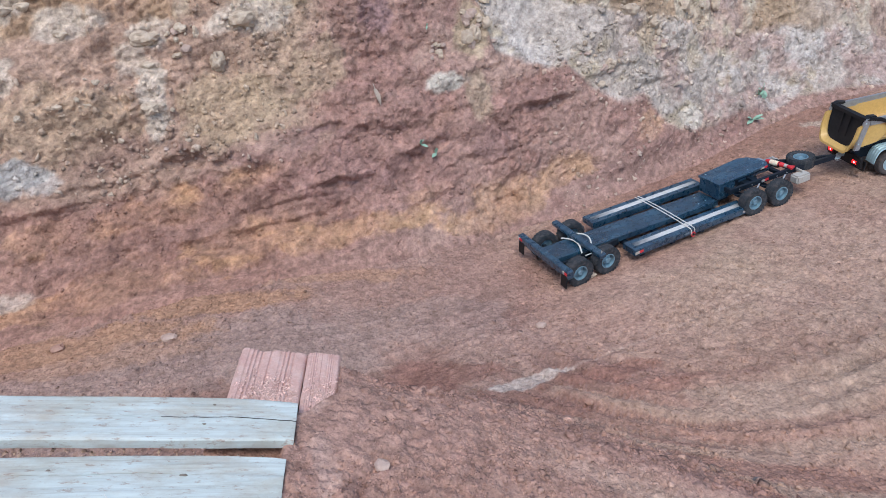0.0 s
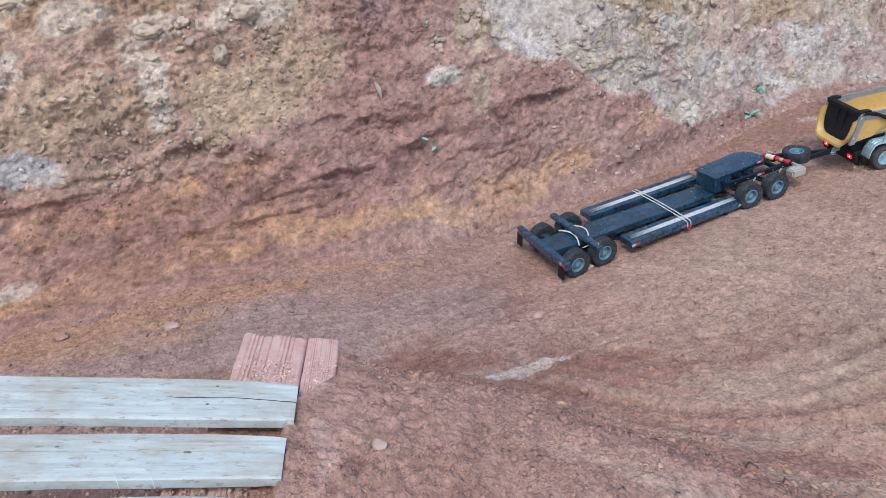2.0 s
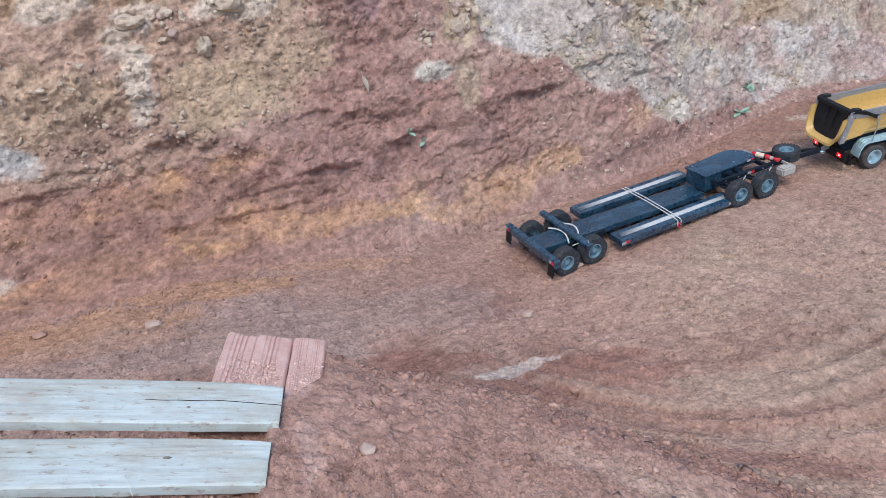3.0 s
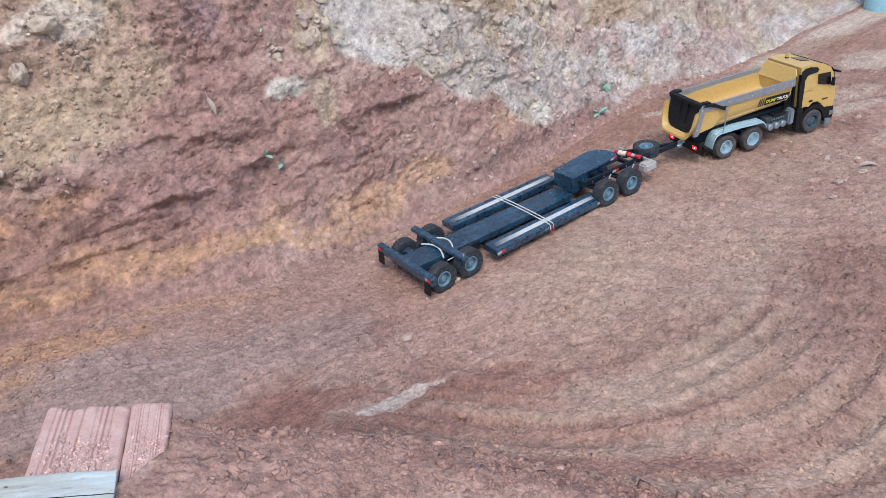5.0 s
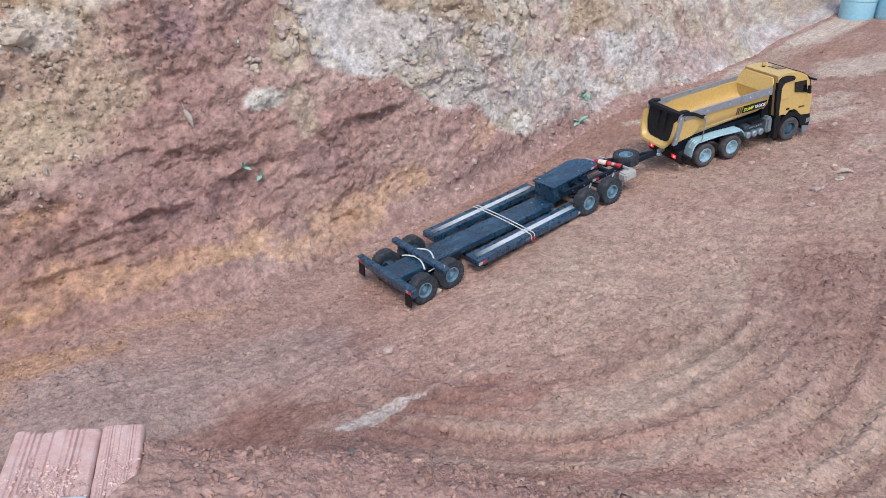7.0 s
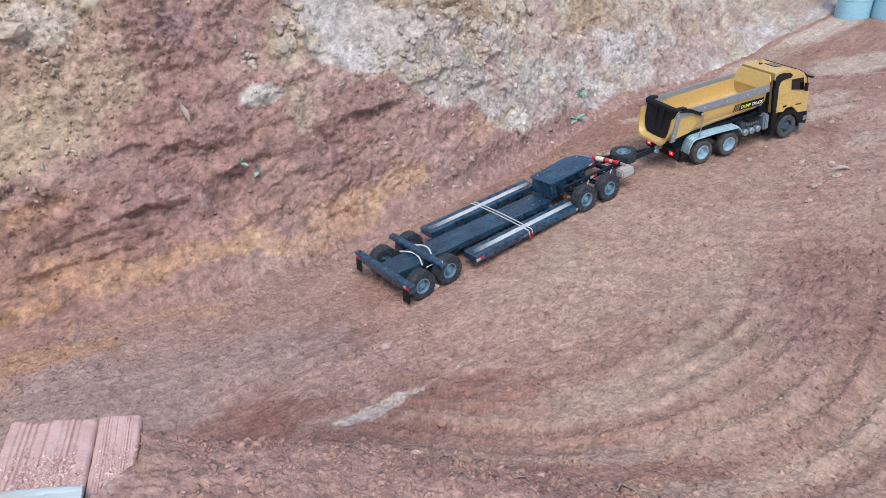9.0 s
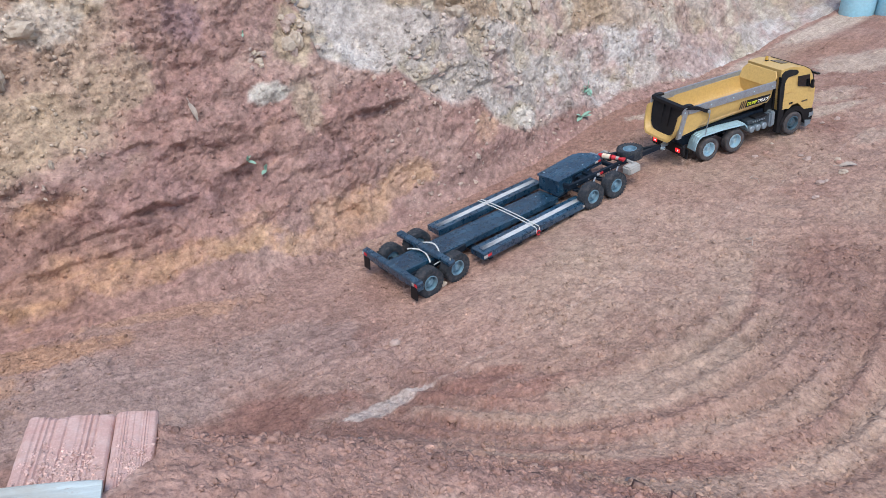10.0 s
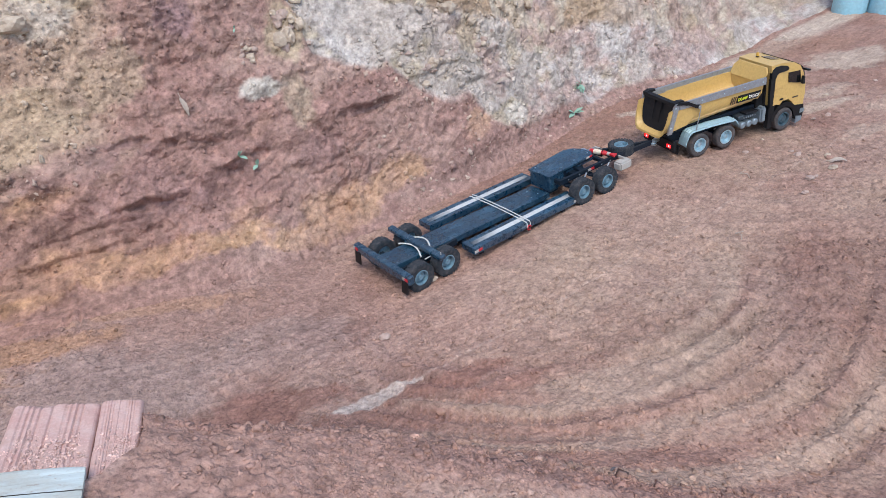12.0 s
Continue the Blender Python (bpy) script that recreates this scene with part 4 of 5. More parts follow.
        part("door_handle", box(bmesh.new(), .349, .366, s * .0895 - .0012, s * .0895 + .0012, .121, .128), BLACK, cab, "black door handle", .001)
        part("door_crease", box(bmesh.new(), .322, .360, s * .0888 - .0008, s * .0888 + .0008, .167, .170), YELLOW, cab)
        part("door_gap", prism(bmesh.new(), [(.3205, .235), (.3217, .235), (.3217, .112), (.3205, .112)], s * .0884, s * .0889), INK, cab)
        for k in range(5):
            part("door_mark", box(bmesh.new(), .410 + k * .0055, .4145 + k * .0055, s * .0890 - .0006, s * .0890 + .0006, .1155, .1205), INK, cab)
        # arch over the front wheel
        bm = bmesh.new()
        arcs = [[bm.verts.new((.3787 + r * math.cos(a), y, .0427 + r * math.sin(a))) for r, y in ((.0475, s * .066), (.0475, s * .0897), (.0635, s * .0897), (.0635, s * .066))] for a in np.linspace(.10, 3.05, 20)]
        for p, q in zip(arcs, arcs[1:]):
            for k in range(4):
                bm.faces.new((p[k], p[(k + 1) % 4], q[(k + 1) % 4], q[k]))
        bm.faces.new(arcs[0][::-1]); bm.faces.new(arcs[-1])
        part("wheel_arch", bm, BLACK, cab, "black front wheel arch", .0015)
        part("step_well", prism(bmesh.new(), [(.302, .108), (.330, .108), (.324, .02), (.306, .024)], s * .070, s * .0885), BLACK, cab, bevel=.002)
    bm = box(bmesh.new(), .296, .303, -.07, .07, .11, .225)
    part("cab_back", bm, BLACK, cab, bevel=.002)
    part("engine_cover", box(bmesh.new(), .27, .30, -.06, .06, .10, .155), BLACK, t, bevel=.004)

    # the cab leans in towards its roof
    for ob in (cab, *cab.children_recursive):
        if ob.name.split(".")[0] not in ("beacon", "beacon_lens", "roof_hatch"):
            for v in ob.data.vertices:
                v.co.y *= 1 - .11 * max(0, (v.co.z - .165) / .1) ** 1.5
        for v in ob.data.vertices:
            v.co.z = min(v.co.z, .165 + (v.co.z - .165) * .93) if ob.name.split(".")[0] != "beacon_lens" else v.co.z

    # double fenders, each a bent ribbed plate
    for s in (-1, 1):
        bm = bmesh.new()
        line = [(-.066, .060), (-.060, .084), (-.050, .101), (-.038, .107), (.05, .1085), (.148, .103), (.160, .090), (.168, .074)]
        a = [[bm.verts.new((x, s * y, z + dz)) for y, dz in ((.052, 0), (.0595, .0022), (.063, 0), (.0705, .0022), (.074, 0), (.0815, .0022), (.085, 0), (.092, 0), (.0935, -.006), (.052, -.004))] for x, z in line]
        for p, q in zip(a, a[1:]):
            for k in range(10):
                bm.faces.new((p[k], p[(k + 1) % 10], q[(k + 1) % 10], q[k]))
        bm.faces.new(a[0]); bm.faces.new(a[-1][::-1])
        part("fender", bm, FENDER, t, "pale ribbed double fender", soft=False)
        # tanks and boxes between the axles
        for k, x in enumerate((.194, .222, .25)):
            tank = part("air_tank", open_lathe(bmesh.new(), [(0, -.020), (.009, -.020), (.0125, -.017), (.0125, .022), (0, .022)], 18), SILVER, t, "small silver air tank", soft=True)
            tank.matrix_basis = pose(x, s * .066, .064, 0, 0, 0 if s < 0 else 180)
        part("battery_box", box(bmesh.new(), .178, .262, s * .040 if s > 0 else -.075, .075 if s > 0 else -.040, .080, .098), DULL, t, "dark grey battery box", .003)
        for k in range(6):
            part("box_rib", box(bmesh.new(), .200 + k * .010, .204 + k * .010, min(s * .074, s * .078), max(s * .074, s * .078), .086, .092), SILVER, t)
        part("fuel_tank", box(bmesh.new(), .272, .298, min(s * .046, s * .086), max(s * .046, s * .086), .052, .110), SILVER, t, "silver fuel tank", .006, True, 2)
        part("tank_lid", box(bmesh.new(), .205, .262, min(s * .05, s * .08), max(s * .05, s * .08), .099, .106), BLACK, t, bevel=.002)
    # wheels
    rear = wheel(t, pose(0, -.0745, .0427), .0427, .031, RUBBER, CHROME, .60, 0, 8, dish=.05)
    twin(rear, pose(.1157, -.0745, .0427), t)
    for x in (0, .1157):
        twin(rear, pose(x, .0745, .0427, 0, 0, 180), t)
    front = wheel(t, pose(.3787, -.0785, .0427), .0427, .029, RUBBER, DARK_RIM, .62, 0, 8, dish=.55)
    twin(front, pose(.3787, .0785, .0427, 0, 0, 180), t)
    return t


dump_truck()
# ---- low-loader trailer and its dolly ----

def board(parent, name, x0, x1, y0, y1, z_at, thick, mat=PLY, label="", bevel=.002):
    """A board whose top follows z_at(x)."""
    bm = prism(bmesh.new(), [(x0, z_at(x0)), (x1, z_at(x1)), (x1, z_at(x1) - thick), (x0, z_at(x0) - thick)], y0, y1)
    return part(name, bm, mat, parent, label, bevel)


def low_loader():
    t = thing("low_loader_trailer", TRAILER_POSE, "black home-made low-loader trailer with three long boards, coupled to its dolly", "toy trailer")
    deck = lambda x: .0565 + (x - .1847) * (.029 - .0565) / .465
    for s in (-1, 1):
        y0, y1 = sorted((s * .076, s * .1325))
        beam = board(t, "side_board", .185, .650, y0, y1, deck, .020, PLY, "black painted side board with a silver stripe", .0025)
        y0, y1 = sorted((s * .094, s * .112))
        board(beam, "tape_stripe", .200, .640, y0, y1, lambda x: deck(x) + .0012, .0012, STRIPE, "worn silver tape stripe", 0)
        for x in (.20, .636):
            sticker(beam, x, s * .1333, deck(x) - .010, .030, .008, s)
    mid = lambda x: .0755 - .073 * (x + .045)
    bm = bmesh.new()
    xs = np.linspace(-.045, .605, 27)
    rings = [[bm.verts.new((x, y, mid(x) + dz)) for y, dz in ((-.041, 0), (.041, 0), (.041, -.018), (-.041, -.018))] for x in xs]
    for p, q in zip(rings, rings[1:]):
        for k in range(4):
            bm.faces.new((p[k], p[(k + 1) % 4], q[(k + 1) % 4], q[k]))
    bm.faces.new(rings[0][::-1]); bm.faces.new(rings[-1])
    centre = part("centre_board", bm, PLY, t, "scratched black centre board", .002)
    for p in ((.56, .02), (.575, -.015), (.54, -.02)):
        part("screw_head", rod(bmesh.new(), (*p, mid(p[0]) - .001), (*p, mid(p[0]) + .0012), .0022, 8), CHROME, centre)
    for x in (.22, .34, .46, .58):
        part("cross_member", box(bmesh.new(), x - .008, x + .008, -.125, .125, deck(x) - .034, deck(x) - .0205), FRAME_BLACK, t, bevel=.001)
    # rear axles and beams
    bump_ = part("rear_beam", box(bmesh.new(), -.062, -.041, -.136, .136, .060, .088), PLY, t, "black rear cross beam", .003)
    for s in (-1, 1):
        part("mud_flap", prism(bmesh.new(), [(-.0625, .068), (-.0595, .068), (-.0655, .030), (-.0685, .030)], s * .116 - .014, s * .116 + .014), BLACK, bump_, "black rubber mud flap")
        part("corner_reflector", box(bmesh.new(), -.0645, -.0622, s * .122 - .010, s * .122 + .002, .074, .082), RED, bump_, "red corner reflector")
        part("corner_marker", box(bmesh.new(), -.0645, -.0622, s * .122 + .002, s * .122 + .012, .074, .082), WHITE, bump_)
    stake = part("stake_beam", box(bmesh.new(), .061, .083, -.128, .128, .0755, .0905), PLY, t, "loose black cross bar tied on", .003)
    part("stake_tip", rod(bmesh.new(), (.072, -.118, .091), (.072, -.118, .098), .002, 8), WHITE, stake)
    for s in (-1, 1):
        part("frame_rail", box(bmesh.new(), -.042, .19, s * .042 - .006, s * .042 + .006, .036, .058), FRAME_BLACK, t, bevel=.001)
    for x in (0, .1007):
        part("axle", rod(bmesh.new(), (x, -.10, .0452), (x, .10, .0452), .007), FRAME_BLACK, t)
        part("leaf_spring", box(bmesh.new(), x - .03, x + .03, -.066, -.056, .030, .036), FRAME_BLACK, t)
    w = wheel(t, pose(0, -.0965, .0452), .0452, .034, TREAD, RIM, .52, 26, 6, 2, .35)
    twin(w, pose(.1007, -.0965, .0452), t)
    for x in (0, .1007):
        twin(w, pose(x + .004, .0890, .0452, 0, 0, 180), t)
    # cords
    for k, x in enumerate((.4030, .4165)):
        z = deck(x)
        pts = [(x, -.1345, z - .02), (x, -.1345, z - .002), (x - .001, -.132, z + .0022)] + [(x + .001 * math.sin(9 * y), y, z + .0024 + .004 * math.sin((y + .133) / .266 * math.pi)) for y in np.linspace(-.12, .12, 9)] + [(x, .132, z + .0022), (x, .1345, z - .002), (x, .1345, z - .02)]
        part("tie_cord", tube(bmesh.new(), pts, .0017), ROPE, t, "thin white cord")
    knot = part("cord_hook", tube(bmesh.new(), [(.4095 + .007 * math.cos(a), -.1365, deck(.41) - .018 + .008 * math.sin(a)) for a in np.linspace(0, 5.5, 14)], .0018), RED, t, "small red hook")
    for x0, x1, y0, y1 in ((.045, .062, .012, -.03), (.082, .105, .02, -.045)):
        pts = []
        for a in np.linspace(0, 1, 18):
            y = .052 - .108 * a
            pts.append((x0 + (x1 - x0) * math.sin(math.pi * a), y, mid(.07) + .003 + .019 * math.sin(math.pi * a) ** .7 * (.35 if x0 < .06 else .55)))
        part("tie_cord", tube(bmesh.new(), pts, .0024), ROPE, t, "thick white cord loop")
    part("cord_end", tube(bmesh.new(), [(.055, -.06, .058), (.066, -.075, .07), (.07, -.085, .078)], .0018), ROPE, t)
    # gooseneck: a closed box under a shaped top plate
    plate = [(.600, -.0475), (.600, .0475), (.775, .050), (.806, .034), (.822, .006), (.826, -.030), (.812, -.050)]
    neck = part("gooseneck_top", prism(bmesh.new(), plate, .0845, .0915, "z"), PLY, t, "black gooseneck top plate with cut corners", .002)
    for p in ((.80, .02), (.81, -.03), (.62, .035), (.74, -.03)):
        part("screw_head", rod(bmesh.new(), (*p, .0910), (*p, .0927), .0024, 8), CHROME, neck)
    part("gooseneck_box", box(bmesh.new(), .603, .672, -.046, .046, .032, .0843), PLY, t, "black gooseneck box", .003)
    part("gooseneck_foot", box(bmesh.new(), .605, .65, -.040, -.010, .022, .0315), FRAME_BLACK, t, bevel=.002)
    for s in (-1, 1):
        part("gooseneck_web", prism(bmesh.new(), [(.672, .0843), (.812, .0843), (.812, .074), (.672, .056)], s * .036 - .004, s * .036 + .004), FRAME_BLACK, t, bevel=.001)
    part("gooseneck_tongue", prism(bmesh.new(), [(.69, -.040), (.69, .040), (.80, .040), (.846, .012), (.846, -.030), (.82, -.046)], .0665, .0735, "z"), PLY, t, "black lower tongue board", .002)
    sticker(neck, .795, -.0505, .088, .030, .0065, -1)
    return t


low_loader()


def dolly():
    t = thing("trailer_dolly", DOLLY_POSE, "black two-axle trailer dolly with drawbar and spare wheel", "toy trailer")
    for s in (-1, 1):
        rail = part("frame_rail", prism(bmesh.new(), [(-.055, .072), (.205, .074), (.205, .088), (-.055, .088)], s * .038 - .005, s * .038 + .005), FRAME_BLACK, t, "black frame rail", .001)
        sticker(rail, .082, s * .0434, .081, .028, .008, s)
        for x in (-.02, .03, .07, .13, .17):
            part("rivet", rod(bmesh.new(), (x, s * .043, .08), (x, s * .0445, .08), .0022, 8), STEEL, rail)
        bar = part("drawbar_leg", prism(bmesh.new(), [(.190, .072), (.372, .066), (.372, .082), (.190, .088)], -.005, .005), FRAME_BLACK, t, bevel=.001)
        for v in bar.data.vertices:
            v.co.y += s * .038 * (1 - min(1, max(0, (v.co.x - .2) / .16))) - .040 * max(0, (v.co.x - .2) / .17)
    for x in (-.05, .05, .15, .2):
        part("cross_member", box(bmesh.new(), x - .006, x + .006, -.038, .038, .073, .0865), FRAME_BLACK, t, bevel=.001)
    part("turntable", rod(bmesh.new(), (.05, 0, .066), (.05, 0, .078), .030, 24), FRAME_BLACK, t, "black turntable", bevel=.001)
    eye = part("drawbar_eye", tube(bmesh.new(), [(.380 + .010 * math.cos(a), -.042 + .010 * math.sin(a), .070) for a in np.linspace(0, 6.2, 16)], .0028), CHROME, t, "steel drawbar eye")
    for x in (0, .1038):
        part("axle", rod(bmesh.new(), (x, -.085, .0452), (x, .085, .0452), .007), FRAME_BLACK, t)
        for s in (-1, 1):
            part("leaf_spring", prism(bmesh.new(), [(x - .045, .068), (x - .03, .058), (x, .052), (x + .03, .058), (x + .045, .068), (x + .045, .072), (x, .058), (x - .045, .072)], s * .052 - .006, s * .052 + .006), FRAME_BLACK, t)
            part("shock_link", rod(bmesh.new(), (x + .02, s * .06, .05), (x + .05, s * .055, .083), .0025), STEEL, t)
    w = wheel(t, pose(0, -.083, .0452), .0452, .034, TREAD, RIM, .52, 26, 6, 2, .35)
    twin(w, pose(.1038, -.083, .0452), t)
    for x in (0, .1038):
        twin(w, pose(x, .083, .0452, 0, 0, 180), t)
    spare = twin(w, pose(.262, -.004, .0815, -90, 0, 40), t)
    spare.name = "spare_wheel"
    part("spare_bracket", box(bmesh.new(), .235, .285, -.02, .012, .060, .066), FRAME_BLACK, t)
    # side boxes
    for s in (-1, 1):
        part("side_box", box(bmesh.new(), .174, .230, min(s * .052, s * .088), max(s * .052, s * .088), .048, .077), WHITE if s < 0 else SILVER, t, "off-white plastic side box" if s < 0 else "silver side box", .005, True, 2)
        part("box_strap", box(bmesh.new(), .206, .211, min(s * .036, s * .070), max(s * .036, s * .070), .0775, .0855), WHITE, t)
    part("grey_cap", open_lathe(bmesh.new(), [(0, -.003), (.017, -.003), (.019, 0), (.017, .003), (0, .0035)], 20), STEEL, t, "grey round cap", soft=True).matrix_basis = pose(.150, .062, .088, -70, 0, 20)
    return t


dolly()


def extinguisher():
    m = DOLLY_POSE @ pose(.168, -.006, .0985, 0, 0, 17) @ Matrix.Diagonal((.86, .86, .86, 1))
    t = thing("bottle", m, "small red bottle with a white and yellow label across the dolly", "toy bottle")
    part("bottle_body", open_lathe(bmesh.new(), [(0, .052), (.0075, .052), (.0098, .047), (.0098, -.012), (.008, -.022), (.005, -.026), (0, -.026)], 18), RED, t, soft=True)
    part("bottle_label", lathe(bmesh.new(), [(.0096, .034), (.0103, .034), (.0103, .000), (.0096, .000)], 18), worn("pale_label", (.70, .66, .50), (.60, .16, .12), .5, 0, 110, .6), t, "pale yellow label")
    part("bottle_collar", open_lathe(bmesh.new(), [(0, -.025), (.0075, -.025), (.0075, -.036), (0, -.036)], 14), WHITE, t, "white collar")
    part("bottle_handle", prism(bmesh.new(), [(-.004, -.034), (.004, -.034), (.012, -.060), (-.014, -.062)], -.004, .003, "z"), RED, t, "red flared nozzle", .001)
    part("bottle_band", tube(bmesh.new(), [(.0112 * math.cos(a), -.006, .0112 * math.sin(a)) for a in np.linspace(0, 6.28, 20)], .0014), BLACK, t)
    part("bottle_foot", box(bmesh.new(), -.008, .008, -.004, .012, -.0145, -.009), BLACK, t)
    return t


extinguisher()
# ---- bridge of planks on bricks ----
SLOPE = -14.0


def ramp_pose(x, y, z, turn=0.0, tip=0.0):
    return pose(x, y, z) @ pose(0, 0, 0, 0, -SLOPE, 0) @ pose(0, 0, 0, tip, 0, turn)


def clay_brick(m, w, l, h, label, seed):
    """An extruded brick, its grooves along its length, its edges chipped. Origin on the middle of the top face."""
    nx, ny = 46, 34
    bm = bmesh.new()
    groove = [0.0] * (nx + 1)
    for c in (.14, .20, .27, .33, .62, .68, .74, .80, .46):
        for i in range(nx + 1):
            groove[i] -= (.0024 if w > .08 else .0009) * math.exp(-((i / nx - c) / .014) ** 2)
    for c in (.235, .71):
        for i in range(nx + 1):
            groove[i] += .0014 * math.exp(-((i / nx - c) / .02) ** 2)
    def at(i, j):
        u, v = i / nx, j / ny
        x, y = (u - .5) * w, (v - .5) * l
        edge = min(u, 1 - u) * w
        end = min(v, 1 - v) * l
        z = groove[i] + .0012 * noise.noise((x * 60 + seed, y * 60, 1))
        z -= .005 * max(0, 1 - edge / .006) ** 2 + .004 * max(0, 1 - end / .005) ** 2
        chip = noise.noise((x * 25 + 3 * seed, y * 25, 5))
        if end < .009 and chip > .05:
            z -= .006 * chip
            y *= 1 - .022 * chip
        x += .0014 * noise.noise((y * 30, seed, 2)) * (1 if edge < .004 else 0)
        return (x, y, z)
    top = [[bm.verts.new(at(i, j)) for i in range(nx + 1)] for j in range(ny + 1)]
    for j in range(ny):
        for i in range(nx):
            bm.faces.new((top[j][i], top[j][i + 1], top[j + 1][i + 1], top[j + 1][i]))
    rim = top[0] + [r[-1] for r in top[1:-1]] + top[-1][::-1] + [r[0] for r in top[-2:0:-1]]
    low = [bm.verts.new((v.co.x, v.co.y, -h)) for v in rim]
    k = len(rim)
    for i in range(k):
        bm.faces.new((rim[i], low[i], low[(i + 1) % k], rim[(i + 1) % k]))
    bm.faces.new(low)
    bmesh.ops.recalc_face_normals(bm, faces=bm.faces)
    me = bpy.data.meshes.new("brick")
    bm.to_mesh(me)
    bm.free()
    me.materials.append(CLAY)
    ob = new("brick", me)
    ob.matrix_world = m
    return tagged(ob, label, "brick", "bricks at the plank ends")


BRICKS = (
    (ramp_pose(-.2260, 1.0085, .4440, -4.2), .108, .200, .055, "dusty pink clay brick with grooves, under the plank ends"),
    (ramp_pose(-.1450, 1.003, .4265, -3.6), .055, .200, .090, "narrow pink clay brick set on edge in the earth"),
    (ramp_pose(-.282, .765, .4460, 0), .114, .200, .055, "pink clay brick half hidden under the planks"),
)
for k, (m, w, l, h, text) in enumerate(BRICKS):
    clay_brick(m, w, l, h, text, k + 1)


# near-black for the crack's faces: the shade inside it, put into colour
CRACK_SHADE = worn("dark_split_wood", (.035, .03, .026), (.10, .085, .07), .9, 0, 90, .6)
KNOT = worn("dark_knot", (.16, .135, .11), (.38, .35, .31), .85, 0, 160, .8, .4)


def plank(m, length, width, thick, seed, cracks, label, knots=()):
    """A sawn board; origin at the middle of its right end, on its top face, running to -x."""
    nx = 150
    side = np.linspace(0, .5, 22)[:-1] * .972
    vs = np.concatenate([side, [.486, .5, .514], 1 - side[::-1]])
    ny = len(vs) - 1
    bm = bmesh.new()
    c0, a0, a1, w0 = cracks
    def depth_at(u):
        if not a0 <= u <= a1:
            return 0.0
        return w0 * min(1, (u - a0) / .05 + (1 if a0 == 0 else 0), (a1 - u) / .12) * (.6 + .4 * noise.noise((u * 40, seed, 3)) + .3)
    def at(i, j):
        u, v = i / nx, vs[j]
        x, y = -u * length, (v - .5) * width
        wav = .0035 * noise.noise((x * 5, seed * 3.1 + (0 if v < .5 else 7), 0))
        y += wav * abs(v - .5) * 2
        mid = c0 + .006 * noise.noise((x * 9, seed, c0 * 9)) + .0012 * noise.noise((x * 60, seed, 1)) - .010 * max(0, 1 - u / .20) ** 2
        y += mid * (1 - abs(v - .5) * 2)
        x += .006 * (v - .5) * (1 if i == 0 else 0)
        z = .0010 * noise.noise((x * 6, y * 70, seed)) + .0007 * noise.noise((x * 30, y * 160, seed + 4))
        if v == .5:
            z -= depth_at(u)
        elif abs(v - .5) < .02:
            y = mid + (y - mid) * min(1, .25 + depth_at(u) / .012)
        e = min(v, 1 - v) * width
        z -= .0022 * max(0, 1 - e / .0032) ** 2
        if i == 0:
            z -= .001
        # round off one worn corner
        if v > .5 and u < .12:
            y -= .010 * ((.12 - u) / .12) ** 2 * (v - .5) * 2
        return (x, y, z)
    top = [[bm.verts.new(at(i, j)) for i in range(nx + 1)] for j in range(ny + 1)]
    for j in range(ny):
        for i in range(nx):
            f = bm.faces.new((top[j][i], top[j + 1][i], top[j + 1][i + 1], top[j][i + 1]))
            # groove faces take the painted shade
            if max(abs(vs[j] - .5), abs(vs[j + 1] - .5)) < .02 and depth_at((i + .5) / nx) > .0032:
                f.material_index = 1
    rim = top[0] + [r[-1] for r in top[1:-1]] + top[-1][::-1] + [r[0] for r in top[-2:0:-1]]
    low = [bm.verts.new((v.co.x, v.co.y + .002 * noise.noise((v.co.x * 20, v.co.y * 20, seed)), -thick)) for v in rim]
    k = len(rim)
    for i in range(k):
        bm.faces.new((rim[i], low[i], low[(i + 1) % k], rim[(i + 1) % k]))
    bm.faces.new(low)
    bmesh.ops.recalc_face_normals(bm, faces=bm.faces)
    me = bpy.data.meshes.new("plank")
    bm.to_mesh(me)
    bm.free()
    me.materials.append(WOOD)
    me.materials.append(CRACK_SHADE)
    me.shade_smooth()
    me.set_sharp_from_angle(angle=radians(40))
    ob = new("plank", me)
    ob.matrix_world = m
    rnd = random.Random(seed)
    for x, y, r in knots:
        bm = bmesh.new()
        ring = [bm.verts.new((x + r * 1.7 * math.cos(a) * rnd.uniform(.7, 1.2), y + r * .8 * math.sin(a) * rnd.uniform(.7, 1.2), .0009)) for a in np.linspace(0, 5.9, 14)]
        cap = bm.verts.new((x, y, .0016))
        for i in range(14):
            bm.faces.new((ring[i], ring[(i + 1) % 14], cap))
        low = [bm.verts.new((v.co.x, v.co.y, -.004)) for v in ring]
        for i in range(14):
            bm.faces.new((ring[i], low[i], low[(i + 1) % 14], ring[(i + 1) % 14]))
        part("knot", bm, KNOT, ob, "dark knot in the wood")
    return tagged(ob, label, "plank", "planks of the bridge")


plank(ramp_pose(-.172, .9130, .4545, 2.6), 1.15, .088, .016, 1, (.003, 0, .24, .0065), "weathered pale plank with a long crack, resting on bricks", ((-.125, -.014, .0016), (-.115, .026, .0013)))
plank(ramp_pose(-.182, .8030, .4550, 3.2), 1.15, .084, .016, 2, (.009, .06, .50, .0026), "weathered pale plank with a dark knot", ((-.125, .004, .0028), (-.285, .016, .0016)))
plank(ramp_pose(-.192, .694, .4555, 3.6), 1.15, .088, .016, 3, (-.01, .1, .5, .006), "weathered pale plank at the near side")
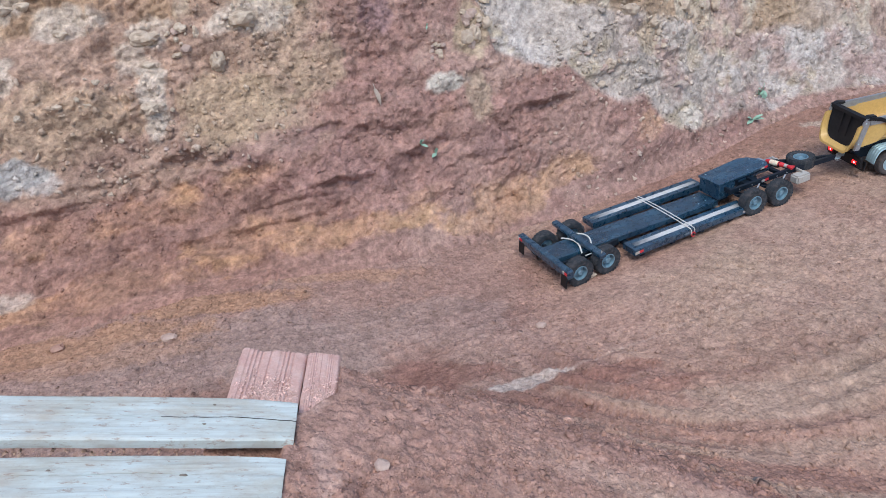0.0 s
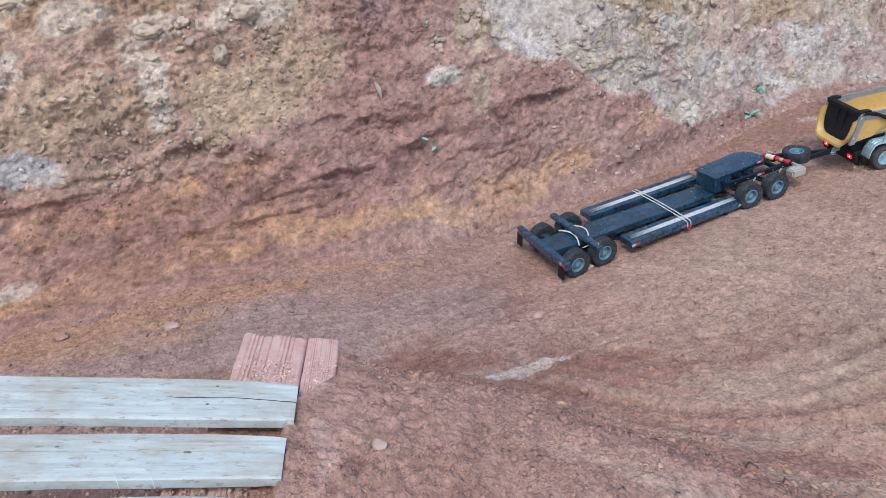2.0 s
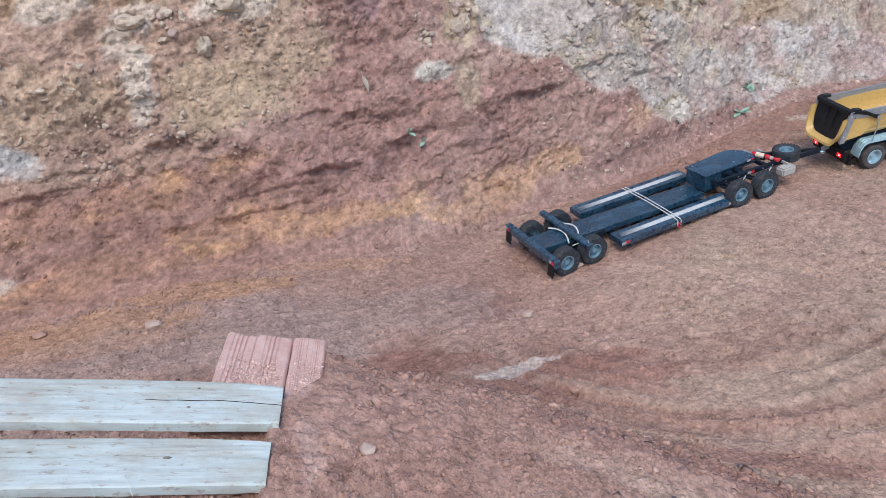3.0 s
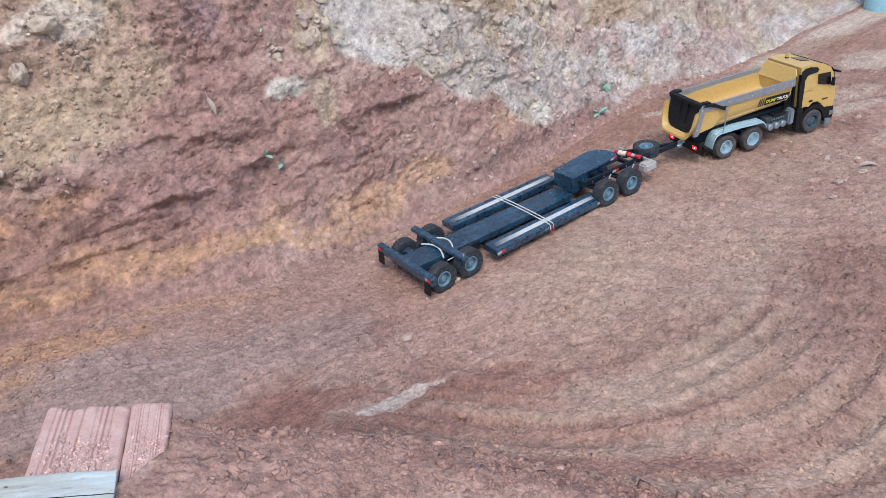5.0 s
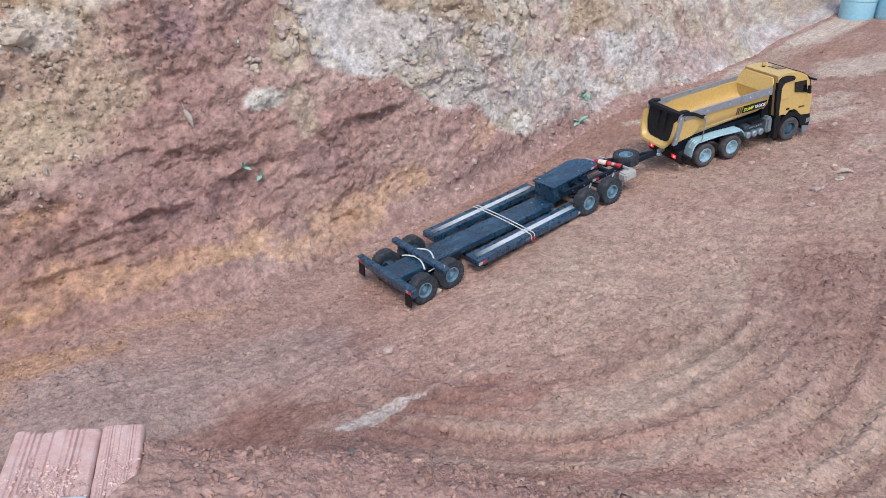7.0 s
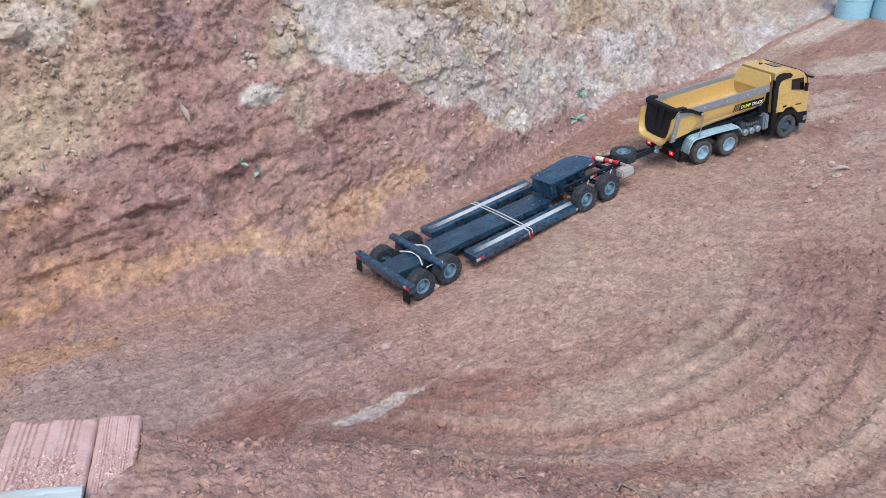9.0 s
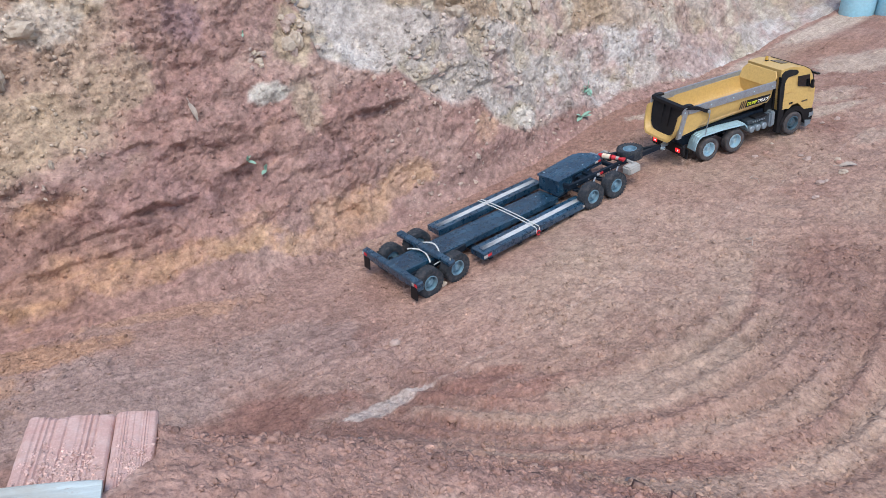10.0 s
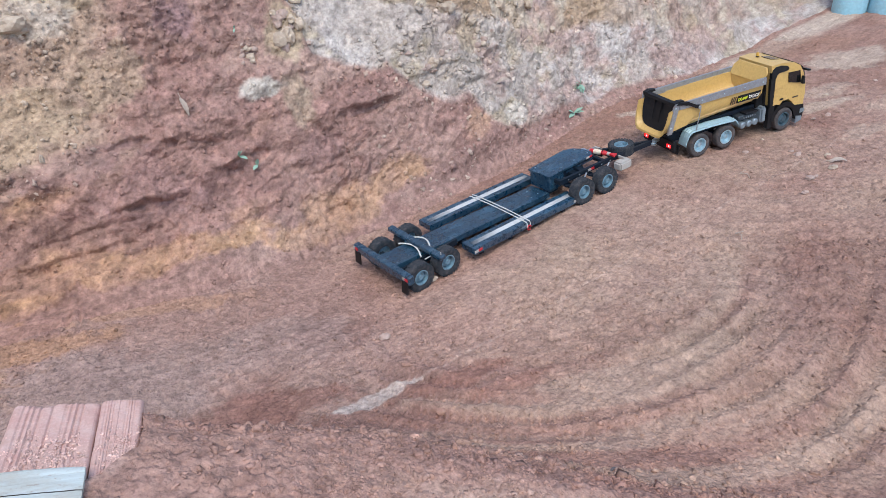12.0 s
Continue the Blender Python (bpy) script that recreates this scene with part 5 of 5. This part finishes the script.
# ---- stones, crumbs, leaves, drums ----
def ground_z(x, y):
    return float(ground_height(np.array([x]), np.array([y]))[0])


def lump(bm, centre, r, rnd, squash=(1, 1, 1), detail=1):
    """One angular stone."""
    res = bmesh.ops.create_icosphere(bm, subdivisions=detail, radius=r)
    seed = rnd.random() * 90
    turn = Euler((rnd.random() * 6, rnd.random() * 6, rnd.random() * 6)).to_matrix()
    for v in res["verts"]:
        d = v.co.normalized()
        k = 1 + .45 * noise.noise(d * 1.2 + Vector((seed, 0, 0))) + .28 * noise.noise(d * 2.9 + Vector((0, seed, 0))) + .16 * abs(noise.noise(d * 6.5 + Vector((seed, seed, 0))))
        k = round(k * 9) / 9 * .35 + k * .65
        p = turn @ (v.co * k)
        v.co = Vector((p.x * squash[0], p.y * squash[1], p.z * squash[2])) + Vector(centre)


def stone(place, r, mat, label, squash=(1, 1, .75), sink=.3, out=None, seed=0, detail=2, group="loose stones"):
    bm = bmesh.new()
    rnd = random.Random(seed)
    lump(bm, (0, 0, 0), r, rnd, squash, detail)
    me = bpy.data.meshes.new("stone")
    bm.to_mesh(me)
    bm.free()
    me.materials.append(mat)
    ob = new("stone", me)
    out = out or Vector((0, 0, 1))
    ob.matrix_world = Matrix.Translation(Vector(place) + out * r * (.75 - sink * 1.5))
    return tagged(ob, label, "stone", group)


# along the bank: x, way up the slope, radius, squash across and down
BANK_STONES = ((-.48, .785, .034, .8, 1.15), (-.68, .89, .042, 1.2, .7), (-.57, .90, .022, 1.1, .8), (-.525, .88, .017, .7, 1.1), (-.83, .785, .013, 1, .9), (-.69, .675, .026, 1.1, .9), (-.63, .66, .009, 1, 1), (-.39, .90, .045, 1.4, .8), (-.86, .72, .012, 1.2, .7), (-.94, .73, .014, 1.4, .6), (-.88, .74, .009, 1, 1), (-1.05, .72, .012, 1, 1), (-1.07, 1.05, .035, 1.3, .6), (-1.0, 1.05, .022, 1.2, .7))
BANK_STONES_MORE = ((-.91, .95, .020, 1.2, .8), (-.79, .60, .012, 1, .8), (-.68, .81, .016, 1.4, .7), (-.39, .52, .012, .7, 1.2), (.88, .49, .024, 1, .9), (.98, .65, .034, 1.1, .9), (.37, .71, .03, .9, 1.3), (1.35, .53, .020, 1, .9), (1.09, .59, .022, 1.1, .8), (1.26, .63, .034, 1, 1.1), (1.45, .6, .03, .8, 1.2), (1.55, .45, .018, 1, .9), (1.3, .6, .02, 1, 1))
for k, (x, s, r, a, b) in enumerate(BANK_STONES + BANK_STONES_MORE):
    p, out = bank_point(x, s)
    stone(p, r * .82, PALE, "pale crumbly stone lodged in the bank", (a, .8, b), .42, out, k, 3)
# rubble broken out of the pale crust: middle of each heap, its spread, how many, largest stone
rubble = random.Random(63)
for cx, cs, dx, ds, count, big in ((.37, .76, .045, .10, 16, .026), (.235, .68, .03, .05, 12, .015), (-.81, .475, .035, .025, 9, .010), (.86, .47, .05, .04, 8, .016), (1.13, .52, .06, .05, 9, .018), (.80, .56, .05, .04, 8, .012), (-.59, .53, .05, .03, 7, .012), (-.60, .88, .08, .05, 8, .016)):
    for k in range(count):
        x, up_ = cx + rubble.gauss(0, .5) * dx, cs + rubble.gauss(0, .5) * ds
        p, out = bank_point(x, up_)
        stone(p, big * rubble.uniform(.35, 1.0) * .8, rubble.choice((PALE, TAUPE, PALE)), "broken lump of pale earth lodged in the bank", (rubble.uniform(.8, 1.4), .8, rubble.uniform(.7, 1.2)), .38, out, 700 + rubble.randrange(9999), 2, "rubble on the bank")
# on the ground: x, y, radius
for k, (x, y, r, mat, text) in enumerate((
        (-.056, .831, .0095, TAUPE, "small pale stone on the raised earth"),
        (.190, 1.300, .0085, GREY, "small dark stone on the mound's edge"),
        (.400, 1.345, .009, BROWN, "small brown stone on the slope"),
        (.370, 1.700, .011, TAUPE, "flat pale stone on the lane"),
        (.582, 1.911, .011, PALE, "pale stone on the lane beside the trailer"),
        (.580, .950, .006, GREY, "tiny dark pebble on the mound"),
        (.340, .985, .006, GREY, "tiny dark pebble on the mound"),
        (-.65, 1.80, .016, TAUPE, "flat pale stone on the orange earth"),
        (-.96, 1.83, .016, BROWN, "brown stone on the orange earth"),
        (2.30, 2.20, .009, TAUPE, "pale stone on the far lane"),
        (2.02, 1.92, .010, PALE, "pale stone on the far lane"))):
    stone((x, y, ground_z(x, y)), r, mat, text, (1.2, 1, .5 if r > .0125 else .8), .25, None, 200 + k)

rnd = random.Random(31)
for k in range(26):
    x, y = rnd.uniform(1.75, 2.75), rnd.uniform(1.65, 2.5)
    if y < 2.55 - .25 * abs(x - 2.3):
        stone((x, y, ground_z(x, y)), rnd.choice((.005, .006, .007, .009, .012)), rnd.choice((PALE, TAUPE, TAUPE, BROWN)), "small stone on the stony side of the lane", (1.2, 1, .7), .3, None, 400 + k, 2, "stones at the lane's side")

clod = bmesh.new()
lump(clod, (0, 0, 0), .008, random.Random(77), (1.7, .6, .55), 3)
me = bpy.data.meshes.new("clod")
clod.to_mesh(me)
me.materials.append(BROWN)
ob = new("clod", me)
ob.matrix_world = pose(.385, 1.548, ground_z(.385, 1.548) + .004, 0, 0, -28)
tagged(ob, "dark brown clod of earth beside the pale silt", "clod")


ICO = ((0, 0, 1), (.894, 0, .447), (.276, .851, .447), (-.724, .526, .447), (-.724, -.526, .447), (.276, -.851, .447))
HALF_FACES = ((0, 1, 2), (0, 2, 3), (0, 3, 4), (0, 4, 5), (0, 5, 1))


def crumbs(name, places, radii, tone, label, rng, lean=None, mat=SOIL):
    """Many angular crumbs in one mesh, half sunk."""
    n = len(places)
    base = np.array(ICO + tuple((x, y, -.5) for x, y, z in ICO[1:]))
    jit = 1 + .6 * (rng.random((n, 11, 1)) - .5) * 2
    ang = rng.random(n) * 6.283
    c, s = np.cos(ang), np.sin(ang)
    v = base[None] * jit * radii[:, None, None]
    v = v * (1 + .7 * (rng.random((n, 1, 3)) - .5)) * np.array((1.15, 1.0, .75))
    x = v[..., 0] * c[:, None] - v[..., 1] * s[:, None]
    y = v[..., 0] * s[:, None] + v[..., 1] * c[:, None]
    z = v[..., 2]
    if lean is not None:
        c, s = np.cos(lean)[:, None], np.sin(lean)[:, None]
        y, z = y * c - z * s, y * s + z * c
    v = np.stack([x, y, z], -1) + places[:, None, :]
    f = list(HALF_FACES) + [q for i in range(1, 6) for q in ((i, i + 5, (i % 5) + 1), ((i % 5) + 1, i + 5, (i % 5) + 6))]
    f = np.array(f)
    faces = (f[None] + (np.arange(n) * 11)[:, None, None]).reshape(-1, 3)
    me = bpy.data.meshes.new(name)
    me.vertices.add(n * 11)
    me.vertices.foreach_set("co", v.astype(np.float32).ravel())
    me.loops.add(faces.size)
    me.loops.foreach_set("vertex_index", faces.astype(np.int32).ravel())
    me.polygons.add(len(faces))
    me.polygons.foreach_set("loop_start", np.arange(0, faces.size, 3, dtype=np.int32))
    me.update(calc_edges=True)
    tone = np.clip(tone * (.82 + .42 * rng.random((n, 1))), .02, .8)
    col = me.attributes.new("soil", "FLOAT_COLOR", "POINT")
    col.data.foreach_set("color", np.repeat(np.concatenate([tone, np.zeros((n, 1))], -1), 11, 0).astype(np.float32).ravel())
    me.materials.append(mat)
    return tagged(new(name, me), label, "crumbs", kind="stuff")


def scatter():
    rng = np.random.default_rng(5)
    # earth crumbs over the lane and the mound, thickest along the broken edge and in the ruts
    n = 90000
    x = np.where(rng.random(n) < .8, rng.uniform(-1.2, 1.7, n), rng.uniform(1.7, 3.0, n))
    y = .55 + (foot(x) - .55) * rng.random(n)
    crest = np.exp(-((y - np.interp(x, CREST_X, CREST_Y) - .1) / .10) ** 2) * (x > -.1)
    dense = .35 + 1.6 * fbm(x * 5, y * 5, 301, 3) + .6 * crest
    u, v = silt_frame(x, y)
    silty = (np.abs(u) < .11) & (np.abs(v) < .024)
    keep = (dense > rng.random(n)) & ~silty & ~((x < -.115) & (y < 1.13))
    x, y, crest = x[keep], y[keep], crest[keep]
    r = (.0014 + .0042 * rng.random(len(x)) ** 5) * (1 + .9 * crest)
    crumbs("earth_crumbs", np.stack([x, y, ground_height(x, y) + .15 * r], -1), r, ground_tone(x, y) * 1.03, "loose reddish-brown earth crumbs on the lane", rng)
    # finer grit on the raised earth beside the planks
    x, y = rng.uniform(-.19, .62, 26000), rng.uniform(.58, 1.12, 26000)
    keep = (fbm(x * 9, y * 9, 305, 3) > -.2 + .3 * rng.random(26000)) & (x > -.176 + .05 * (y > .93))
    x, y = x[keep], y[keep]
    r = .0008 + .0018 * rng.random(len(x)) ** 2.5
    crumbs("earth_grit", np.stack([x, y, ground_height(x, y) + .1 * r], -1), r, ground_tone(x, y) * 1.05, "fine reddish grit on the raised earth", rng)
    # crumbs and small stones on the bank
    n = 26000
    x, s = rng.uniform(-1.35, 2.2, n), rng.uniform(.01, 1.15, n)
    keep = fbm(x * 4, s * 4, 313, 3) > -.22 + .4 * rng.random(n)
    x, s = x[keep], s[keep]
    stony = ((x < -.25) & (s > .42)) | (x > .6)
    r = .0013 + np.where(stony, .009, .005) * rng.random(len(x)) ** 7
    steps = np.linspace(0, 1, 40)[:, None] * s[None]
    off, up = bank_profile(np.repeat(x[None], 40, 0), steps)
    ang = np.arctan2(up[-1] - up[-3], off[-1] - off[-3])
    lift = bank_detail(x, s) + .1 * r
    at = np.stack([x, foot(x) + off[-1] - np.sin(ang) * lift, up[-1] + lane_rise(x) + np.cos(ang) * lift], -1)
    crumbs("bank_crumbs", at, r, lay(bank_tone(x, s), (.58, .49, .40), stony * .6 * rng.random(len(x)) ** 2), "crumbs of red and pale earth caught on the bank", rng, ang, BANK_SOIL)
    # crumbs on the bricks
    pts, rad = [], []
    for k in range(5000):
        m, w, l = BRICKS[int(rng.random() < .35)][:3]
        u, v = rng.normal(.05, .27), -.5 + .62 * rng.random() ** 1.2 + rng.normal(0, .06)
        if abs(u) < .47 and -.5 < v < .47:
            rr = .0004 + .0020 * rng.random() ** 7
            pts.append(m @ Vector((u * w, v * l, rr * .2)))
            rad.append(rr)
    pts = np.array(pts)
    crumbs("brick_crumbs", pts, np.array(rad), np.ones((len(pts), 3)) * np.array((.64, .45, .40)), "crumbs of earth lying on the bricks", rng)
    # pebbles in the gaps between the planks
    x = -.62 + .42 * rng.random(200) ** .7
    y = np.where(rng.random(200) < .5, .858, .752) + rng.normal(0, .007, 200)
    r = .0010 + .0028 * rng.random(200) ** 3
    crumbs("gap_pebbles", np.stack([x, y, .4225 - .25 * (x + .17)], -1), r, np.ones((200, 3)) * np.array((.46, .34, .28)), "pebbles and earth lying between the planks", rng)


scatter()


def leaf_blade(bm, root, tip, width, curl=.2):
    root, tip = Vector(root), Vector(tip)
    d = tip - root
    side = d.cross(Vector((0, -.4, 1))).normalized() * width
    up = side.cross(d).normalized() * d.length
    rows = []
    for u in (0, .2, .45, .7, .9, 1.0):
        w = math.sin(math.pi * min(1, u * .92 + .06)) ** .8
        mid = root + d * u - up * curl * (u - .5) ** 2
        rows.append([bm.verts.new(mid - side * w + up * .06 * w), bm.verts.new(mid), bm.verts.new(mid + side * w + up * .06 * w)])
    for p, q in zip(rows, rows[1:]):
        for i in (0, 1):
            bm.faces.new((p[i], p[i + 1], q[i + 1], q[i]))
    r = bmesh.ops.extrude_face_region(bm, geom=list(bm.faces)[-10:])
    bmesh.ops.translate(bm, verts=[v for v in r["geom"] if isinstance(v, bmesh.types.BMVert)], vec=up.normalized() * .0006)


def weed(x, s, size, blades, mat, name, label, spread_=1.0, seed=0):
    p, out = bank_point(x, s)
    rnd = random.Random(seed)
    t = thing(name, Matrix.Translation(p), label, "plant" if mat is LEAF else "leaf")
    stem = tube(bmesh.new(), [(0, 0, 0), tuple(out * size * .3)], .0012, 6)
    part("stem", stem, mat, t)
    for k in range(blades):
        a = rnd.random() * 6.28
        d = out * (.35 + .3 * rnd.random()) + Vector((math.cos(a), -.2, math.sin(a))) * spread_
        bm = bmesh.new()
        leaf_blade(bm, out * size * .25, out * size * .25 + d.normalized() * size * (.7 + .5 * rnd.random()), size * .22)
        part("leaf", bm, mat, t)
    return t


weed(.185, .345, .032, 2, LEAF, "seedling", "tiny green seedling in a hollow of the bank", 1, 3)
weed(.135, .385, .027, 3, LEAF, "seedling", "tiny green seedling with dusty leaves in the bank", 1, 4)
weed(1.50, .06, .036, 5, LEAF, "weed", "small green weed at the foot of the bank", 1, 5)
weed(1.60, .165, .036, 5, LEAF, "weed", "small dusty green weed on the pale bank", 1, 6)
weed(1.57, .15, .030, 4, LEAF, "weed", "small dusty green weed on the pale bank", 1, 7)
weed(.21, .77, .016, 2, LEAF, "seedling", "single green sprout high on the bank", 1, 8)


def dry_leaf(p, out, tip, size, label):
    t = thing("dry_leaf", Matrix.Translation(p + out * .006), label, "leaf")
    bm = bmesh.new()
    leaf_blade(bm, (0, 0, 0), Vector(tip) * size, size * .15, .8)
    part("blade", bm, DRY, t)
    part("stalk", tube(bmesh.new(), [tuple(Vector(tip) * size * .12), tuple(Vector(tip) * -size * .2)], .0012, 5), DRY, t)


p, out = bank_point(.005, .60)
dry_leaf(p, out, (.30, -.55, -1), .052, "pale curled dry leaf caught on the bank")
dry_leaf(Vector((1.98, 1.88, ground_z(1.98, 1.88))), Vector((0, 0, 1)), (.9, -.5, .15), .06, "pale dry leaf on the lane")
p, out = bank_point(1.14, .34)
dry_leaf(p, out, (1, -.1, .1), .06, "thin dry stalk lying on the pale bank")
for k, (x, y, a, ln) in enumerate(((1.71, 1.93, 1.2, .06), (1.42, 1.62, .9, .05), (2.2, 2.45, .3, .05))):
    z = ground_z(x, y) + .004
    bm = tube(bmesh.new(), [(x, y, z), (x + ln * .4 * math.cos(a), y + ln * .4 * math.sin(a), z + .006), (x + ln * .7 * math.cos(a + .5), y + ln * .7 * math.sin(a + .5), z + .003), (x + ln * math.cos(a - .1), y + ln * math.sin(a - .1), z + .002)], .0013, 6)
    me = bpy.data.meshes.new("twig")
    bm.to_mesh(me)
    me.materials.append(DRY)
    tagged(new("twig", me), "thin pale twig lying on the lane", "twig", "twigs on the lane")
for k, (x, y, dx) in enumerate(((-.525, .752, .012), (-.385, .752, .016), (-.345, .754, .016), (-.62, .86, .01))):
    z = .455 - .25 * (x + .17)
    bm = tube(bmesh.new(), [(x, y + .012, z + .001), (x + dx * .5, y, z + .004), (x + dx, y - .018, z - .006)], .0004, 5)
    me = bpy.data.meshes.new("straw")
    bm.to_mesh(me)
    me.materials.append(ROPE)
    tagged(new("straw", me), "pale straw caught between the planks", "straw", "straws between planks")


def drum(x, y, r, h):
    z = ground_z(x, y)
    t = thing("plastic_drum", pose(x, y, z - .02, 0, 4, 0), "worn light-blue plastic drum standing on the lane", "drum", "blue drums")
    prof = [(0, 0), (r * .93, 0), (r, .02), (r, h * .3), (r * 1.03, h * .31), (r * 1.03, h * .34), (r, h * .35), (r, h * .65), (r * 1.03, h * .66), (r * 1.03, h * .69), (r, h * .7), (r, h - .02), (r * .93, h), (0, h)]
    b = part("drum_body", open_lathe(bmesh.new(), prof, 40), BLUE, t, soft=True)
    b.matrix_basis = pose(0, 0, 0, 90, 0, 0)
    return t


drum(3.69, 3.45, .092, .38)
drum(3.82, 3.32, .092, .38)
